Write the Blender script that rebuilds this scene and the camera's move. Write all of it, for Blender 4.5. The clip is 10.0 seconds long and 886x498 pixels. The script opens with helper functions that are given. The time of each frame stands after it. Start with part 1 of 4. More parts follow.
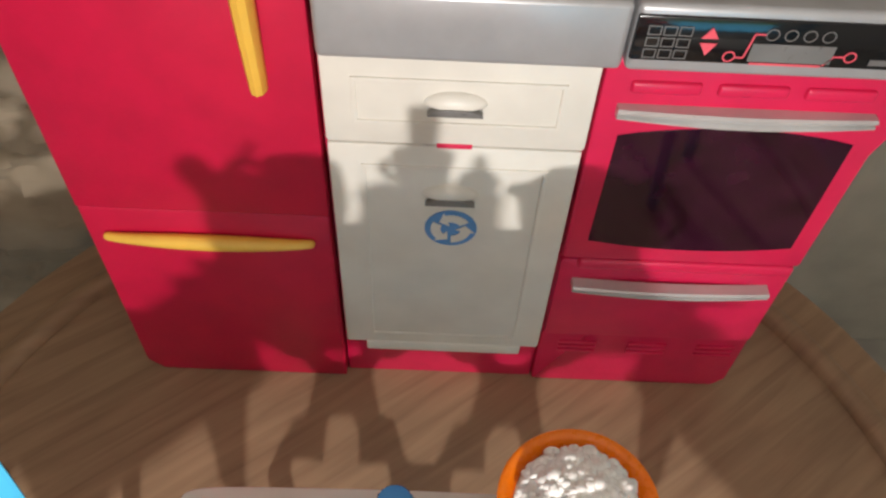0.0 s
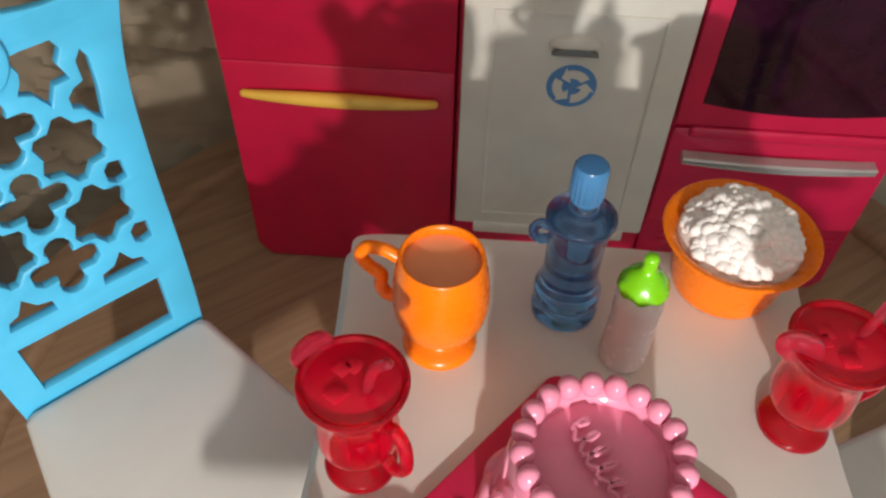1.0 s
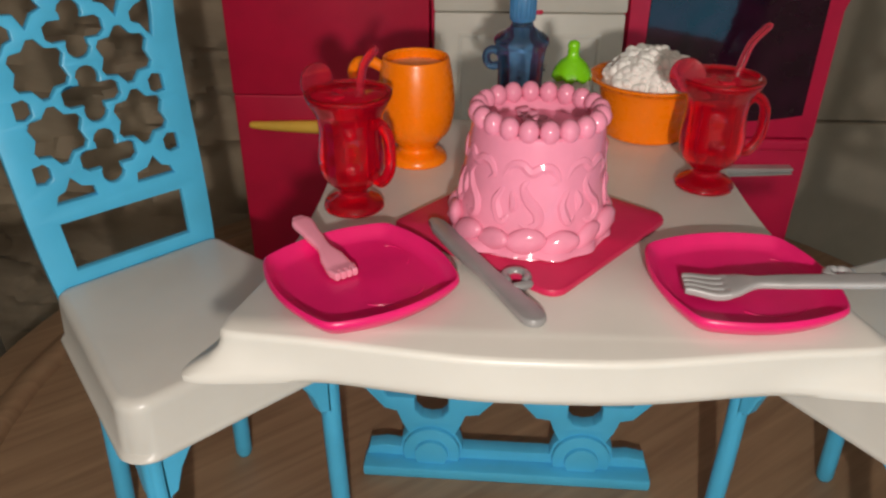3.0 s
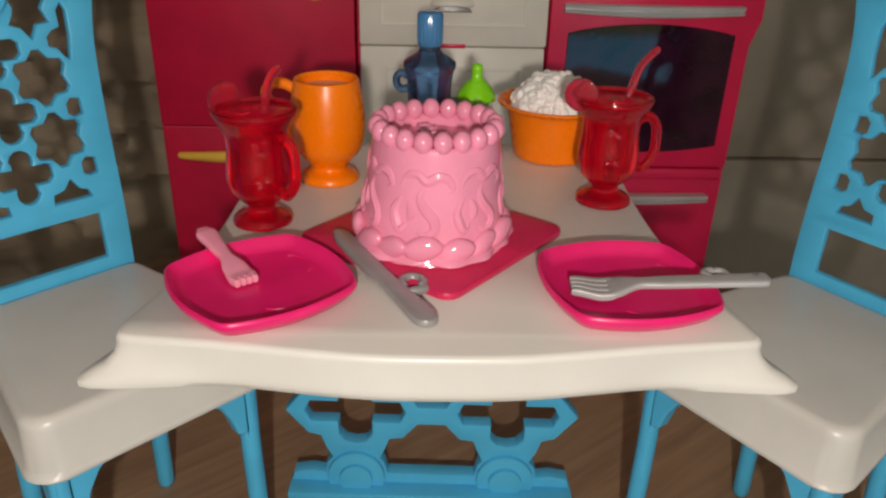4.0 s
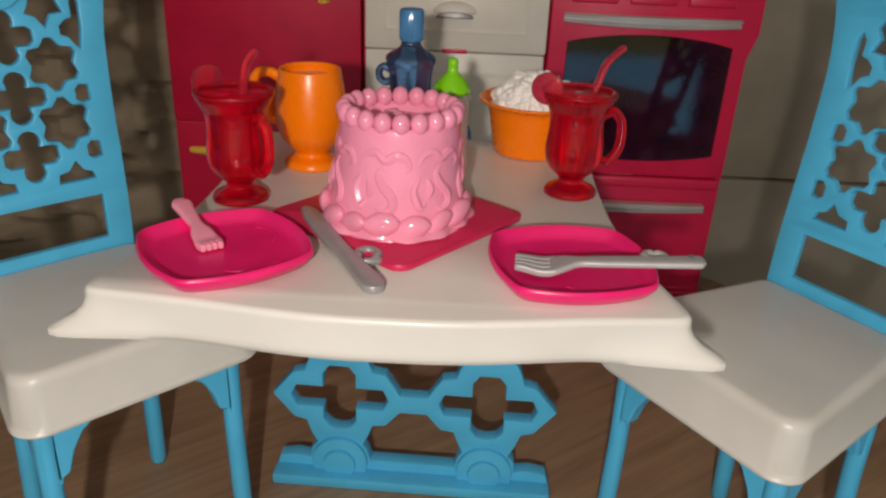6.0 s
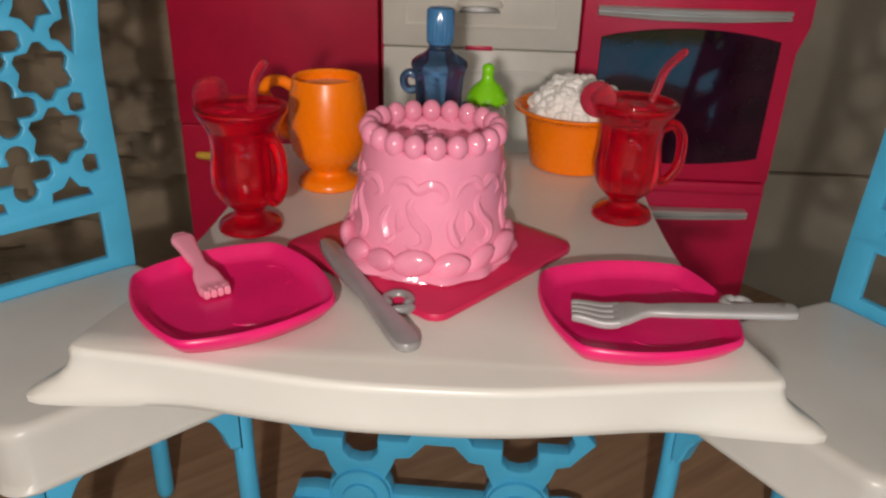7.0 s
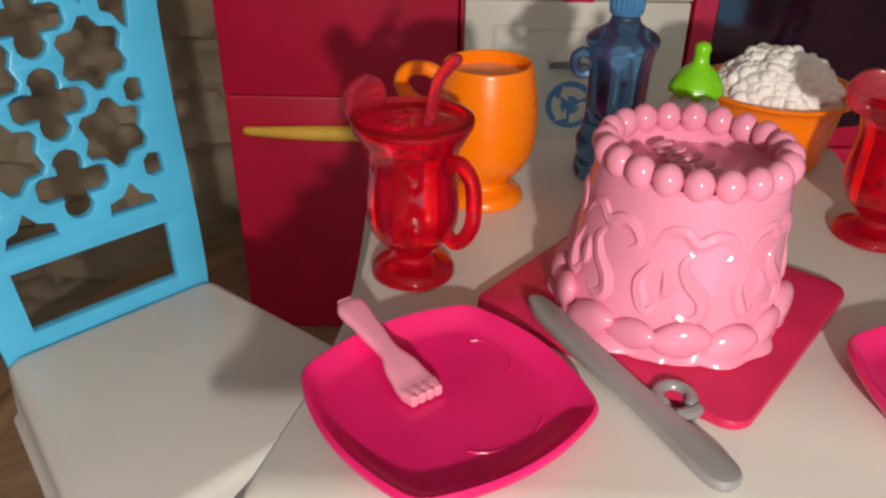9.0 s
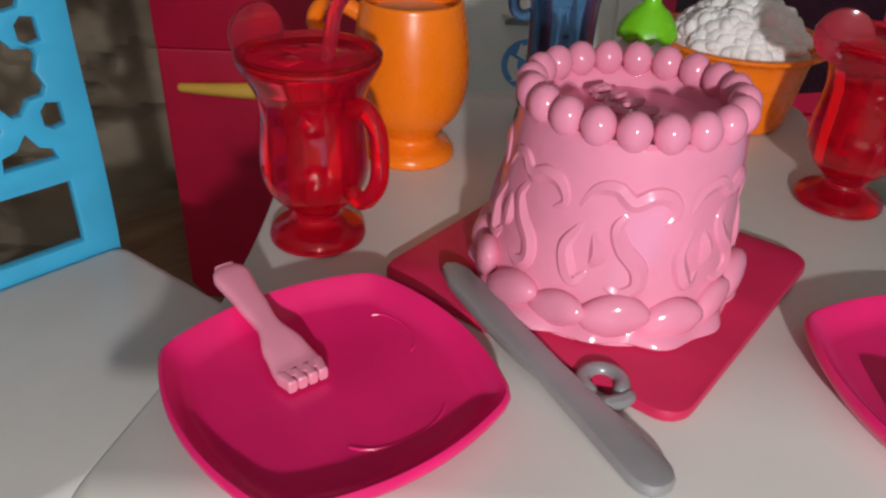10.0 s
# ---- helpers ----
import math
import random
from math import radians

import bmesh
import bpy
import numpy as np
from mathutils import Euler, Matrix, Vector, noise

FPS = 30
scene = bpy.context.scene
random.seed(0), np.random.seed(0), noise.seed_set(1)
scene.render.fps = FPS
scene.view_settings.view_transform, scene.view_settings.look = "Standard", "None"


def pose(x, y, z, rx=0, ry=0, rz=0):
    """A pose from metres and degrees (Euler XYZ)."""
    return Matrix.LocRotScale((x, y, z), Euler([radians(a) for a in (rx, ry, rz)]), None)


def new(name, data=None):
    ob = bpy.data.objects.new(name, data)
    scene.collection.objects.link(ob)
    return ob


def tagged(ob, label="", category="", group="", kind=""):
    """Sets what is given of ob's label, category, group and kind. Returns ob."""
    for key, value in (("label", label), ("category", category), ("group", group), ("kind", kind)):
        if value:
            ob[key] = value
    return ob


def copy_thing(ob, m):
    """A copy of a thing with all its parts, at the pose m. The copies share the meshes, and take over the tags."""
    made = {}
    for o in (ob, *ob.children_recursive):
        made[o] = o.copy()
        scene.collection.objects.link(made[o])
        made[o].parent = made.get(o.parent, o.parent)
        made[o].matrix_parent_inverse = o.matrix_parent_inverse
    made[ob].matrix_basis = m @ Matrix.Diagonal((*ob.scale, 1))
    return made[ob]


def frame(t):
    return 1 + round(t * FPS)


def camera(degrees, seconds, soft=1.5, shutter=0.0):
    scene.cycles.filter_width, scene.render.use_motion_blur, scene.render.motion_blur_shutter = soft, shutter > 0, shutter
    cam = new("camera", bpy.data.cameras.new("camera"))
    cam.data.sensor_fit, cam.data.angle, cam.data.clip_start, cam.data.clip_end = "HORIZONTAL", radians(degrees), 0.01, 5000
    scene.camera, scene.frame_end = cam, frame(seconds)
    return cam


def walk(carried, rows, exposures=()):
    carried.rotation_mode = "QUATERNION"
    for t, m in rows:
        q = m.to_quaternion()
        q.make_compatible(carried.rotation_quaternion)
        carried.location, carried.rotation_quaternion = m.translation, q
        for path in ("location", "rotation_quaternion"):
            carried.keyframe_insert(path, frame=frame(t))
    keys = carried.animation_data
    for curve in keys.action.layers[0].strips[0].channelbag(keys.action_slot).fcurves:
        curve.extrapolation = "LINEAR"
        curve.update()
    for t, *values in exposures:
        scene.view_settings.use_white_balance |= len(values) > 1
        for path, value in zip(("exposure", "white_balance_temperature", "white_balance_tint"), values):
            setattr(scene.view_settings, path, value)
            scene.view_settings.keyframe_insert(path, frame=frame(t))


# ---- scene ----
cam = camera(57.91, 10.0, soft=2.4)
CM = 0.01
# seconds, eye in centimetres, tilt above the horizon, turn to the left, roll in degrees
PATH = [
    (0, (4.22, 4.73, 36.98), -50.334, -0.971, 3.079),
    (0.5, (2.48, 0.67, 35.03), -49.028, 1.290, 2.213),
    (1, (1.09, -2.33, 32.70), -47.357, 2.967, 1.838),
    (1.5, (-0.34, -6.27, 31.61), -43.820, 5.839, 0.987),
    (2, (0.21, -9.05, 28.79), -36.967, 6.850, 0.618),
    (2.5, (1.15, -11.05, 27.29), -31.920, 5.347, 0.368),
    (3, (2.21, -13.61, 25.79), -28.982, 2.303, 0.148),
    (4.5, (3.76, -15.36, 25.29), -24.791, -2.406, 2.212),
    (5, (3.92, -16.79, 25.97), -24.251, -2.573, 3.020),
    (6.5, (6.01, -14.85, 24.42), -24.521, 2.414, 1.961),
    (7, (4.75, -12.88, 24.75), -25.367, 2.066, 1.663),
    (7.5, (3.63, -10.58, 25.11), -26.275, 1.344, 1.657),
    (8, (1.67, -10.35, 26.01), -27.139, 0.688, 1.543),
    (8.5, (-0.54, -9.92, 27.12), -28.427, 1.194, 0.288),
    (9, (-0.36, -7.47, 24.55), -30.094, 0.402, 0.935),
    (9.5, (0.95, -6.55, 23.24), -30.716, -1.103, 2.406),
    (10, (0.80, -5.81, 23.37), -31.952, -1.672, 2.571),
]
walk(cam, [(t, pose(x * CM, y * CM, z * CM, 90 + tilt, 0, turn) @ pose(0, 0, 0, 0, 0, roll)) for t, (x, y, z), tilt, turn, roll in PATH],
     exposures=[(0.0, 0.86, 6500, 10), (0.5, 0.84, 6500, 10), (1.0, 0.4, 6600, 10), (1.5, 0.03, 6650, 10), (2.0, -0.03, 6700, 10), (2.5, -0.34, 6750, 10), (3.0, -0.47, 6900, 10),
                (5.0, -0.52, 6950, 12), (6.5, -0.51, 6900, 12), (7.0, -0.54, 6850, 12), (7.5, -0.52, 6750, 10), (8.0, -0.42, 6600, 10), (8.5, -0.22, 6800, 10), (9.0, -0.2, 6850, 10), (9.5, -0.54, 6250, 10), (10.0, -0.52, 6050, 10)])

# ---- light: the lamp of the carried phone, and bounce off the added room walls ----
world = bpy.data.worlds.new("world")
scene.world = world
world.use_nodes = True
world.node_tree.nodes["Background"].inputs[0].default_value = (0.02, 0.018, 0.016, 1)
world.node_tree.nodes["Background"].inputs[1].default_value = 0.3
lamp_data = bpy.data.lights.new("phone_lamp", "POINT")
lamp_data.energy = 4.6
lamp_data.color = (1.0, 0.945, 0.905)
lamp_data.shadow_soft_size = 0.006
lamp = new("phone_lamp", lamp_data)
lamp.location = (3.5 * CM, -26.5 * CM, 27.0 * CM)


# ---- materials ----
def material(name, colour, rough=0.4, metal=0.0, noise_amount=0.08, noise_scale=60.0, bump=0.02, bump_scale=400.0, coat=0.0,
             transmission=0.0, ior=1.49, rough_var=0.1, dark=None):
    """A plain surface with soft blotches in its colour, uneven gloss and a fine relief."""
    m = bpy.data.materials.new(name)
    m.use_nodes = True
    nt = m.node_tree
    b = nt.nodes["Principled BSDF"]
    tc = nt.nodes.new("ShaderNodeTexCoord")
    n1 = nt.nodes.new("ShaderNodeTexNoise")
    n1.inputs["Scale"].default_value = noise_scale
    n1.inputs["Detail"].default_value = 5
    nt.links.new(tc.outputs["Object"], n1.inputs["Vector"])
    mix = nt.nodes.new("ShaderNodeMix")
    mix.data_type = "RGBA"
    low = dark or tuple(c * (1 - 2.2 * noise_amount) for c in colour)
    high = tuple(min(1.0, c * (1 + 0.6 * noise_amount)) for c in colour)
    mix.inputs[6].default_value = (*low, 1)
    mix.inputs[7].default_value = (*high, 1)
    ramp = nt.nodes.new("ShaderNodeMapRange")
    ramp.inputs["From Min"].default_value, ramp.inputs["From Max"].default_value = 0.3, 0.65
    nt.links.new(n1.outputs["Fac"], ramp.inputs["Value"])
    nt.links.new(ramp.outputs["Result"], mix.inputs[0])
    nt.links.new(mix.outputs[2], b.inputs["Base Color"])
    n2 = nt.nodes.new("ShaderNodeTexNoise")
    n2.inputs["Scale"].default_value = bump_scale
    n2.inputs["Detail"].default_value = 4
    nt.links.new(tc.outputs["Object"], n2.inputs["Vector"])
    rr = nt.nodes.new("ShaderNodeMapRange")
    rr.inputs["To Min"].default_value, rr.inputs["To Max"].default_value = max(0.0, rough - rough_var), rough + rough_var
    nt.links.new(n2.outputs["Fac"], rr.inputs["Value"])
    nt.links.new(rr.outputs["Result"], b.inputs["Roughness"])
    bp = nt.nodes.new("ShaderNodeBump")
    bp.inputs["Strength"].default_value = bump
    bp.inputs["Distance"].default_value = 0.0006
    nt.links.new(n2.outputs["Fac"], bp.inputs["Height"])
    nt.links.new(bp.outputs["Normal"], b.inputs["Normal"])
    b.inputs["Metallic"].default_value = metal
    b.inputs["IOR"].default_value = ior
    b.inputs["Coat Weight"].default_value = coat
    b.inputs["Coat Roughness"].default_value = 0.08
    b.inputs["Transmission Weight"].default_value = transmission
    return m


def wood_material():
    m = bpy.data.materials.new("worn_brown_wood")
    m.use_nodes = True
    nt = m.node_tree
    b = nt.nodes["Principled BSDF"]
    tc = nt.nodes.new("ShaderNodeTexCoord")
    mp = nt.nodes.new("ShaderNodeMapping")
    turn = nt.nodes.new("ShaderNodeMapping")
    turn.inputs["Rotation"].default_value = (0, 0, radians(52))
    mp.inputs["Scale"].default_value = (75, 5, 6)
    nt.links.new(tc.outputs["Object"], turn.inputs["Vector"])
    nt.links.new(turn.outputs["Vector"], mp.inputs["Vector"])
    grain = nt.nodes.new("ShaderNodeTexNoise")
    grain.inputs["Scale"].default_value, grain.inputs["Detail"].default_value, grain.inputs["Distortion"].default_value = 2.2, 8, 0.6
    nt.links.new(mp.outputs["Vector"], grain.inputs["Vector"])
    blotch = nt.nodes.new("ShaderNodeTexNoise")
    blotch.inputs["Scale"].default_value, blotch.inputs["Detail"].default_value = 14, 5
    nt.links.new(tc.outputs["Object"], blotch.inputs["Vector"])
    ramp = nt.nodes.new("ShaderNodeValToRGB")
    ramp.color_ramp.elements[0].position, ramp.color_ramp.elements[0].color = 0.3, (0.285, 0.175, 0.103, 1)
    ramp.color_ramp.elements[1].position, ramp.color_ramp.elements[1].color = 0.7, (0.42, 0.272, 0.162, 1)
    nt.links.new(grain.outputs["Fac"], ramp.inputs["Fac"])
    mix = nt.nodes.new("ShaderNodeMix")
    mix.data_type, mix.blend_type = "RGBA", "MULTIPLY"
    mr = nt.nodes.new("ShaderNodeMapRange")
    mr.inputs["To Min"].default_value, mr.inputs["To Max"].default_value = 0.72, 1.15
    nt.links.new(blotch.outputs["Fac"], mr.inputs["Value"])
    mix.inputs[0].default_value = 1.0
    nt.links.new(ramp.outputs["Color"], mix.inputs[6])
    nt.links.new(mr.outputs["Result"], mix.inputs[7])
    nt.links.new(mix.outputs[2], b.inputs["Base Color"])
    b.inputs["Roughness"].default_value = 0.5
    bp = nt.nodes.new("ShaderNodeBump")
    bp.inputs["Strength"].default_value, bp.inputs["Distance"].default_value = 0.25, 0.0006
    nt.links.new(grain.outputs["Fac"], bp.inputs["Height"])
    nt.links.new(bp.outputs["Normal"], b.inputs["Normal"])
    return m


def stone_material():
    """Rough plaster printed and pressed like weathered stone; the shade of its crevices is in the colour."""
    m = bpy.data.materials.new("weathered_stone_plaster")
    m.use_nodes = True
    nt = m.node_tree
    b = nt.nodes["Principled BSDF"]
    tc = nt.nodes.new("ShaderNodeTexCoord")
    mp = nt.nodes.new("ShaderNodeMapping")
    mp.inputs["Scale"].default_value = (0.5, 1, 1.5)
    nt.links.new(tc.outputs["Object"], mp.inputs["Vector"])
    big = nt.nodes.new("ShaderNodeTexNoise")
    big.inputs["Scale"].default_value, big.inputs["Detail"].default_value, big.inputs["Distortion"].default_value = 7, 12, 0.7
    nt.links.new(mp.outputs["Vector"], big.inputs["Vector"])
    ramp = nt.nodes.new("ShaderNodeValToRGB")
    # darkest tone falls in the hollows of the relief: painted crevice shade
    ramp.color_ramp.elements[0].position, ramp.color_ramp.elements[0].color = 0.36, (0.105, 0.076, 0.047, 1)
    ramp.color_ramp.elements[1].position, ramp.color_ramp.elements[1].color = 0.62, (0.37, 0.30, 0.215, 1)
    e = ramp.color_ramp.elements.new(0.5)
    e.color = (0.265, 0.21, 0.148, 1)
    nt.links.new(big.outputs["Fac"], ramp.inputs["Fac"])
    nt.links.new(ramp.outputs["Color"], b.inputs["Base Color"])
    b.inputs["Roughness"].default_value = 0.85
    bp = nt.nodes.new("ShaderNodeBump")
    bp.inputs["Strength"].default_value, bp.inputs["Distance"].default_value = 0.8, 0.005
    flakes = nt.nodes.new("ShaderNodeTexVoronoi")
    flakes.inputs["Scale"].default_value = 16
    flakes.feature = "SMOOTH_F1"
    warp = nt.nodes.new("ShaderNodeVectorMath")
    warp.operation = "MULTIPLY_ADD"
    warp.inputs[1].default_value = (0.06, 0.06, 0.06)
    nt.links.new(big.outputs["Color"], warp.inputs[0])
    nt.links.new(mp.outputs["Vector"], warp.inputs[2])
    nt.links.new(warp.outputs["Vector"], flakes.inputs["Vector"])
    steps = nt.nodes.new("ShaderNodeMath")
    steps.operation = "MULTIPLY_ADD"
    steps.inputs[1].default_value = 0.08
    nt.links.new(flakes.outputs["Distance"], steps.inputs[0])
    nt.links.new(big.outputs["Fac"], steps.inputs[2])
    nt.links.new(steps.outputs["Value"], bp.inputs["Height"])
    nt.links.new(bp.outputs["Normal"], b.inputs["Normal"])
    return m


WOOD = wood_material()
STONE = stone_material()
PLAIN_WALL = material("beige_painted_wall", (0.47, 0.41, 0.325), 0.7, noise_amount=0.12, noise_scale=9, bump=0.2, bump_scale=300)
FAR_WALL = material("brown_painted_wall", (0.36, 0.30, 0.24), 0.75, noise_amount=0.1, noise_scale=6, bump=0.15, bump_scale=200)
WHITE_WALL = material("white_painted_wall", (0.86, 0.83, 0.78), 0.7, noise_amount=0.04, noise_scale=3, bump=0.1, bump_scale=100)
TILE = material("grey_floor_tile", (0.40, 0.37, 0.32), 0.45, noise_amount=0.1, noise_scale=12, bump=0.05, bump_scale=90)
CRIMSON = material("crimson_plastic", (0.55, 0.004, 0.046), 0.42, noise_amount=0.05, bump=0.03, bump_scale=900)
ROSE = material("raspberry_plastic", (0.66, 0.012, 0.075), 0.36, noise_amount=0.05, bump=0.03, bump_scale=900)
YELLOW = material("yellow_plastic", (0.84, 0.50, 0.075), 0.35, noise_amount=0.05)
WHITE = material("white_plastic", (0.71, 0.685, 0.635), 0.33, noise_amount=0.03, noise_scale=30, bump=0.03, bump_scale=500)
DOOR_WHITE = material("cream_white_plastic", (0.74, 0.71, 0.64), 0.4, noise_amount=0.04, noise_scale=40, bump=0.03, bump_scale=700)
SILVER = material("silver_painted_plastic", (0.42, 0.42, 0.43), 0.34, metal=0.35, noise_amount=0.05, bump=0.01, bump_scale=400, rough_var=0.05)
CHROME = material("satin_silver_handle", (0.56, 0.55, 0.54), 0.3, metal=0.3, noise_amount=0.06, bump=0.0, bump_scale=300, rough_var=0.05)
BLACK_PANEL = material("black_glossy_panel", (0.006, 0.006, 0.007), 0.12, noise_amount=0.1)
OVEN_GLASS = material("dark_plum_window", (0.030, 0.004, 0.016), 0.06, noise_amount=0.2, rough_var=0.03, ior=1.47)
SMOKE = material("grey_display", (0.17, 0.165, 0.16), 0.3)
LINE_GREY = material("grey_print", (0.15, 0.143, 0.14), 0.4)
LINE_PINK = material("coral_print", (0.80, 0.10, 0.14), 0.4)
LOGO_BLUE = material("blue_print", (0.10, 0.29, 0.62), 0.4)
SKY_BLUE = material("sky_blue_plastic", (0.08, 0.54, 0.87), 0.34, noise_amount=0.04, bump=0.03, bump_scale=700)
MAGENTA = material("magenta_plastic", (0.80, 0.014, 0.16), 0.3, noise_amount=0.05, noise_scale=80, bump=0.0, bump_scale=200, rough_var=0.05)
BOARD = material("dark_rose_plastic", (0.62, 0.018, 0.09), 0.4, noise_amount=0.06, noise_scale=80, bump=0.05, bump_scale=600)
ICING = material("glossy_pink_icing_plastic", (0.85, 0.295, 0.435), 0.14, noise_amount=0.05, noise_scale=90, bump=0.34, bump_scale=150, rough_var=0.06)
PINK = material("light_pink_plastic", (0.86, 0.31, 0.43), 0.38, noise_amount=0.04)
RED_GLASS = material("clear_red_plastic", (1.0, 0.008, 0.05), 0.045, transmission=0.86, noise_amount=0.03, rough_var=0.03, bump=0.02, ior=1.44)
# lit copy of the clear red: clouded so the drink tops look bright
RED_LIT_TOP = material("clear_red_plastic_lit_top", (0.93, 0.006, 0.045), 0.12, transmission=0.45, noise_amount=0.05, rough_var=0.05, bump=0.1, bump_scale=250)
PINK_GLASS = material("clear_rose_plastic", (0.96, 0.08, 0.16), 0.08, transmission=0.85, noise_amount=0.05, rough_var=0.03)
BLUE_GLASS = material("clear_blue_plastic", (0.15, 0.38, 0.74), 0.06, transmission=0.95, noise_amount=0.05, rough_var=0.03)
BLUE_CAP = material("blue_plastic_cap", (0.10, 0.36, 0.70), 0.2, transmission=0.45, noise_amount=0.05)
ORANGE = material("orange_plastic", (1.0, 0.22, 0.003), 0.28, noise_amount=0.05, noise_scale=60)
DRINK = material("pale_orange_drink", (0.86, 0.36, 0.18), 0.4)
GREEN = material("lime_green_plastic", (0.20, 0.62, 0.01), 0.25, noise_amount=0.05)
MILK = material("milky_white_plastic", (0.86, 0.80, 0.79), 0.25, transmission=0.03, noise_amount=0.04)
POPCORN = material("white_popcorn", (0.90, 0.885, 0.85), 0.8, noise_amount=0.03, noise_scale=200, bump=0.1, bump_scale=500)
GREY = material("grey_plastic", (0.33, 0.325, 0.33), 0.33, metal=0.25, noise_amount=0.06, noise_scale=120)
LIGHT_GREY = material("pale_silver_plastic", (0.42, 0.415, 0.42), 0.4, metal=0.1, noise_amount=0.06, noise_scale=120)


# ---- building helpers: all lengths in centimetres ----
def finish(bm, name, mat, sharp=38.0):
    bmesh.ops.recalc_face_normals(bm, faces=bm.faces)
    for fc in bm.faces:
        fc.smooth = True
    lim = radians(sharp)
    for ed in bm.edges:
        ed.smooth = not (len(ed.link_faces) == 2 and ed.calc_face_angle(0.0) > lim)
    for v in bm.verts:
        v.co *= CM
    me = bpy.data.meshes.new(name)
    bm.to_mesh(me)
    bm.free()
    me.materials.append(mat)
    return me


def part(name, bm, mat, parent=None, label="", sharp=38.0):
    me = bm if isinstance(bm, bpy.types.Mesh) else finish(bm, name, mat, sharp)
    ob = new(name, me)
    if parent:
        ob.parent = parent
    if label:
        tagged(ob, label)
    return ob


def thing(name, label, category, x=0.0, y=0.0, z=0.0, rz=0.0, group=""):
    ob = new(name)
    ob.empty_display_size = 0.01
    ob.matrix_basis = pose(x * CM, y * CM, z * CM, 0, 0, rz)
    return tagged(ob, label, category, group)


def structure(name, bm, mat, label, category):
    return tagged(part(name, bm, mat), label, category, kind="structure")


def rbox(x0, x1, y0, y1, z0, z1, bevel=0.1, seg=2):
    bm = bmesh.new()
    bmesh.ops.create_cube(bm, size=1.0)
    for v in bm.verts:
        v.co = Vector(((x0 + x1) / 2 + v.co.x * (x1 - x0), (y0 + y1) / 2 + v.co.y * (y1 - y0), (z0 + z1) / 2 + v.co.z * (z1 - z0)))
    if bevel:
        bmesh.ops.bevel(bm, geom=list(bm.edges), offset=bevel, segments=seg, profile=0.5, affect="EDGES")
    return bm


def lathe(profile, seg=48, cx=0.0, cy=0.0, cz=0.0):
    bm = bmesh.new()
    rings = []
    for r, z in profile:
        if r < 1e-6:
            rings.append([bm.verts.new((cx, cy, cz + z))])
        else:
            rings.append([bm.verts.new((cx + r * math.cos(2 * math.pi * k / seg), cy + r * math.sin(2 * math.pi * k / seg), cz + z)) for k in range(seg)])
    for a, b in zip(rings, rings[1:]):
        for k in range(seg):
            j = (k + 1) % seg
            if len(a) == 1 and len(b) > 1:
                bm.faces.new((a[0], b[k], b[j]))
            elif len(b) == 1 and len(a) > 1:
                bm.faces.new((a[k], a[j], b[0]))
            elif len(a) > 1:
                bm.faces.new((a[k], a[j], b[j], b[k]))
    return bm


def smooth_line(pts, n=8):
    """A Catmull-Rom line through the points."""
    pts = [Vector(p) for p in pts]
    full = [2 * pts[0] - pts[1], *pts, 2 * pts[-1] - pts[-2]]
    out = []
    for i in range(1, len(full) - 2):
        p0, p1, p2, p3 = full[i - 1:i + 3]
        for k in range(n):
            t = k / n
            out.append(0.5 * (2 * p1 + (p2 - p0) * t + (2 * p0 - 5 * p1 + 4 * p2 - p3) * t * t + (3 * p1 - p0 - 3 * p2 + p3) * t ** 3))
    return out + [pts[-1]]


def smooth_profile(pts, n=4):
    return [(max(0.0, p.x), p.y) for p in smooth_line([(r, z, 0) for r, z in pts], n)]


def tube(pts, radius, seg=12, flat=1.0, bm=None, round_ends=True):
    """A swept round bar through pts; radius is a number or one for each point."""
    bm = bm or bmesh.new()
    pts = [Vector(p) for p in pts]
    rad = [radius] * len(pts) if isinstance(radius, (int, float)) else list(radius)
    if round_ends:
        d0, d1 = (pts[0] - pts[1]).normalized(), (pts[-1] - pts[-2]).normalized()
        r0, r1 = rad[0], rad[-1]
        pts = [pts[0] + d0 * r0 * 0.95, pts[0] + d0 * r0 * 0.6] + pts + [pts[-1] + d1 * r1 * 0.6, pts[-1] + d1 * r1 * 0.95]
        rad = [r0 * 0.3, r0 * 0.8] + rad + [r1 * 0.8, r1 * 0.3]
    rings, side = [], None
    for i, p in enumerate(pts):
        d = (pts[min(i + 1, len(pts) - 1)] - pts[max(i - 1, 0)]).normalized()
        if side is None:
            up = Vector((0, 0, 1)) if abs(d.z) < 0.9 else Vector((1, 0, 0))
            side = d.cross(up).normalized()
        side = (side - d * side.dot(d)).normalized()
        nrm = side.cross(d)
        rings.append([bm.verts.new(p + rad[i] * (math.cos(2 * math.pi * k / seg) * side + flat * math.sin(2 * math.pi * k / seg) * nrm)) for k in range(seg)])
    for a, b in zip(rings, rings[1:]):
        for k in range(seg):
            bm.faces.new((a[k], a[(k + 1) % seg], b[(k + 1) % seg], b[k]))
    bm.faces.new(rings[0][::-1])
    bm.faces.new(rings[-1])
    return bm


def stacked(rings, cap0=True, cap1=True):
    """A skin over closed rings of equal length."""
    bm = bmesh.new()
    made = [[bm.verts.new(p) for p in r] for r in rings]
    n = len(made[0])
    for a, b in zip(made, made[1:]):
        for k in range(n):
            bm.faces.new((a[k], a[(k + 1) % n], b[(k + 1) % n], b[k]))
    if cap0:
        bm.faces.new(made[0][::-1])
    if cap1:
        bm.faces.new(made[-1])
    return bm


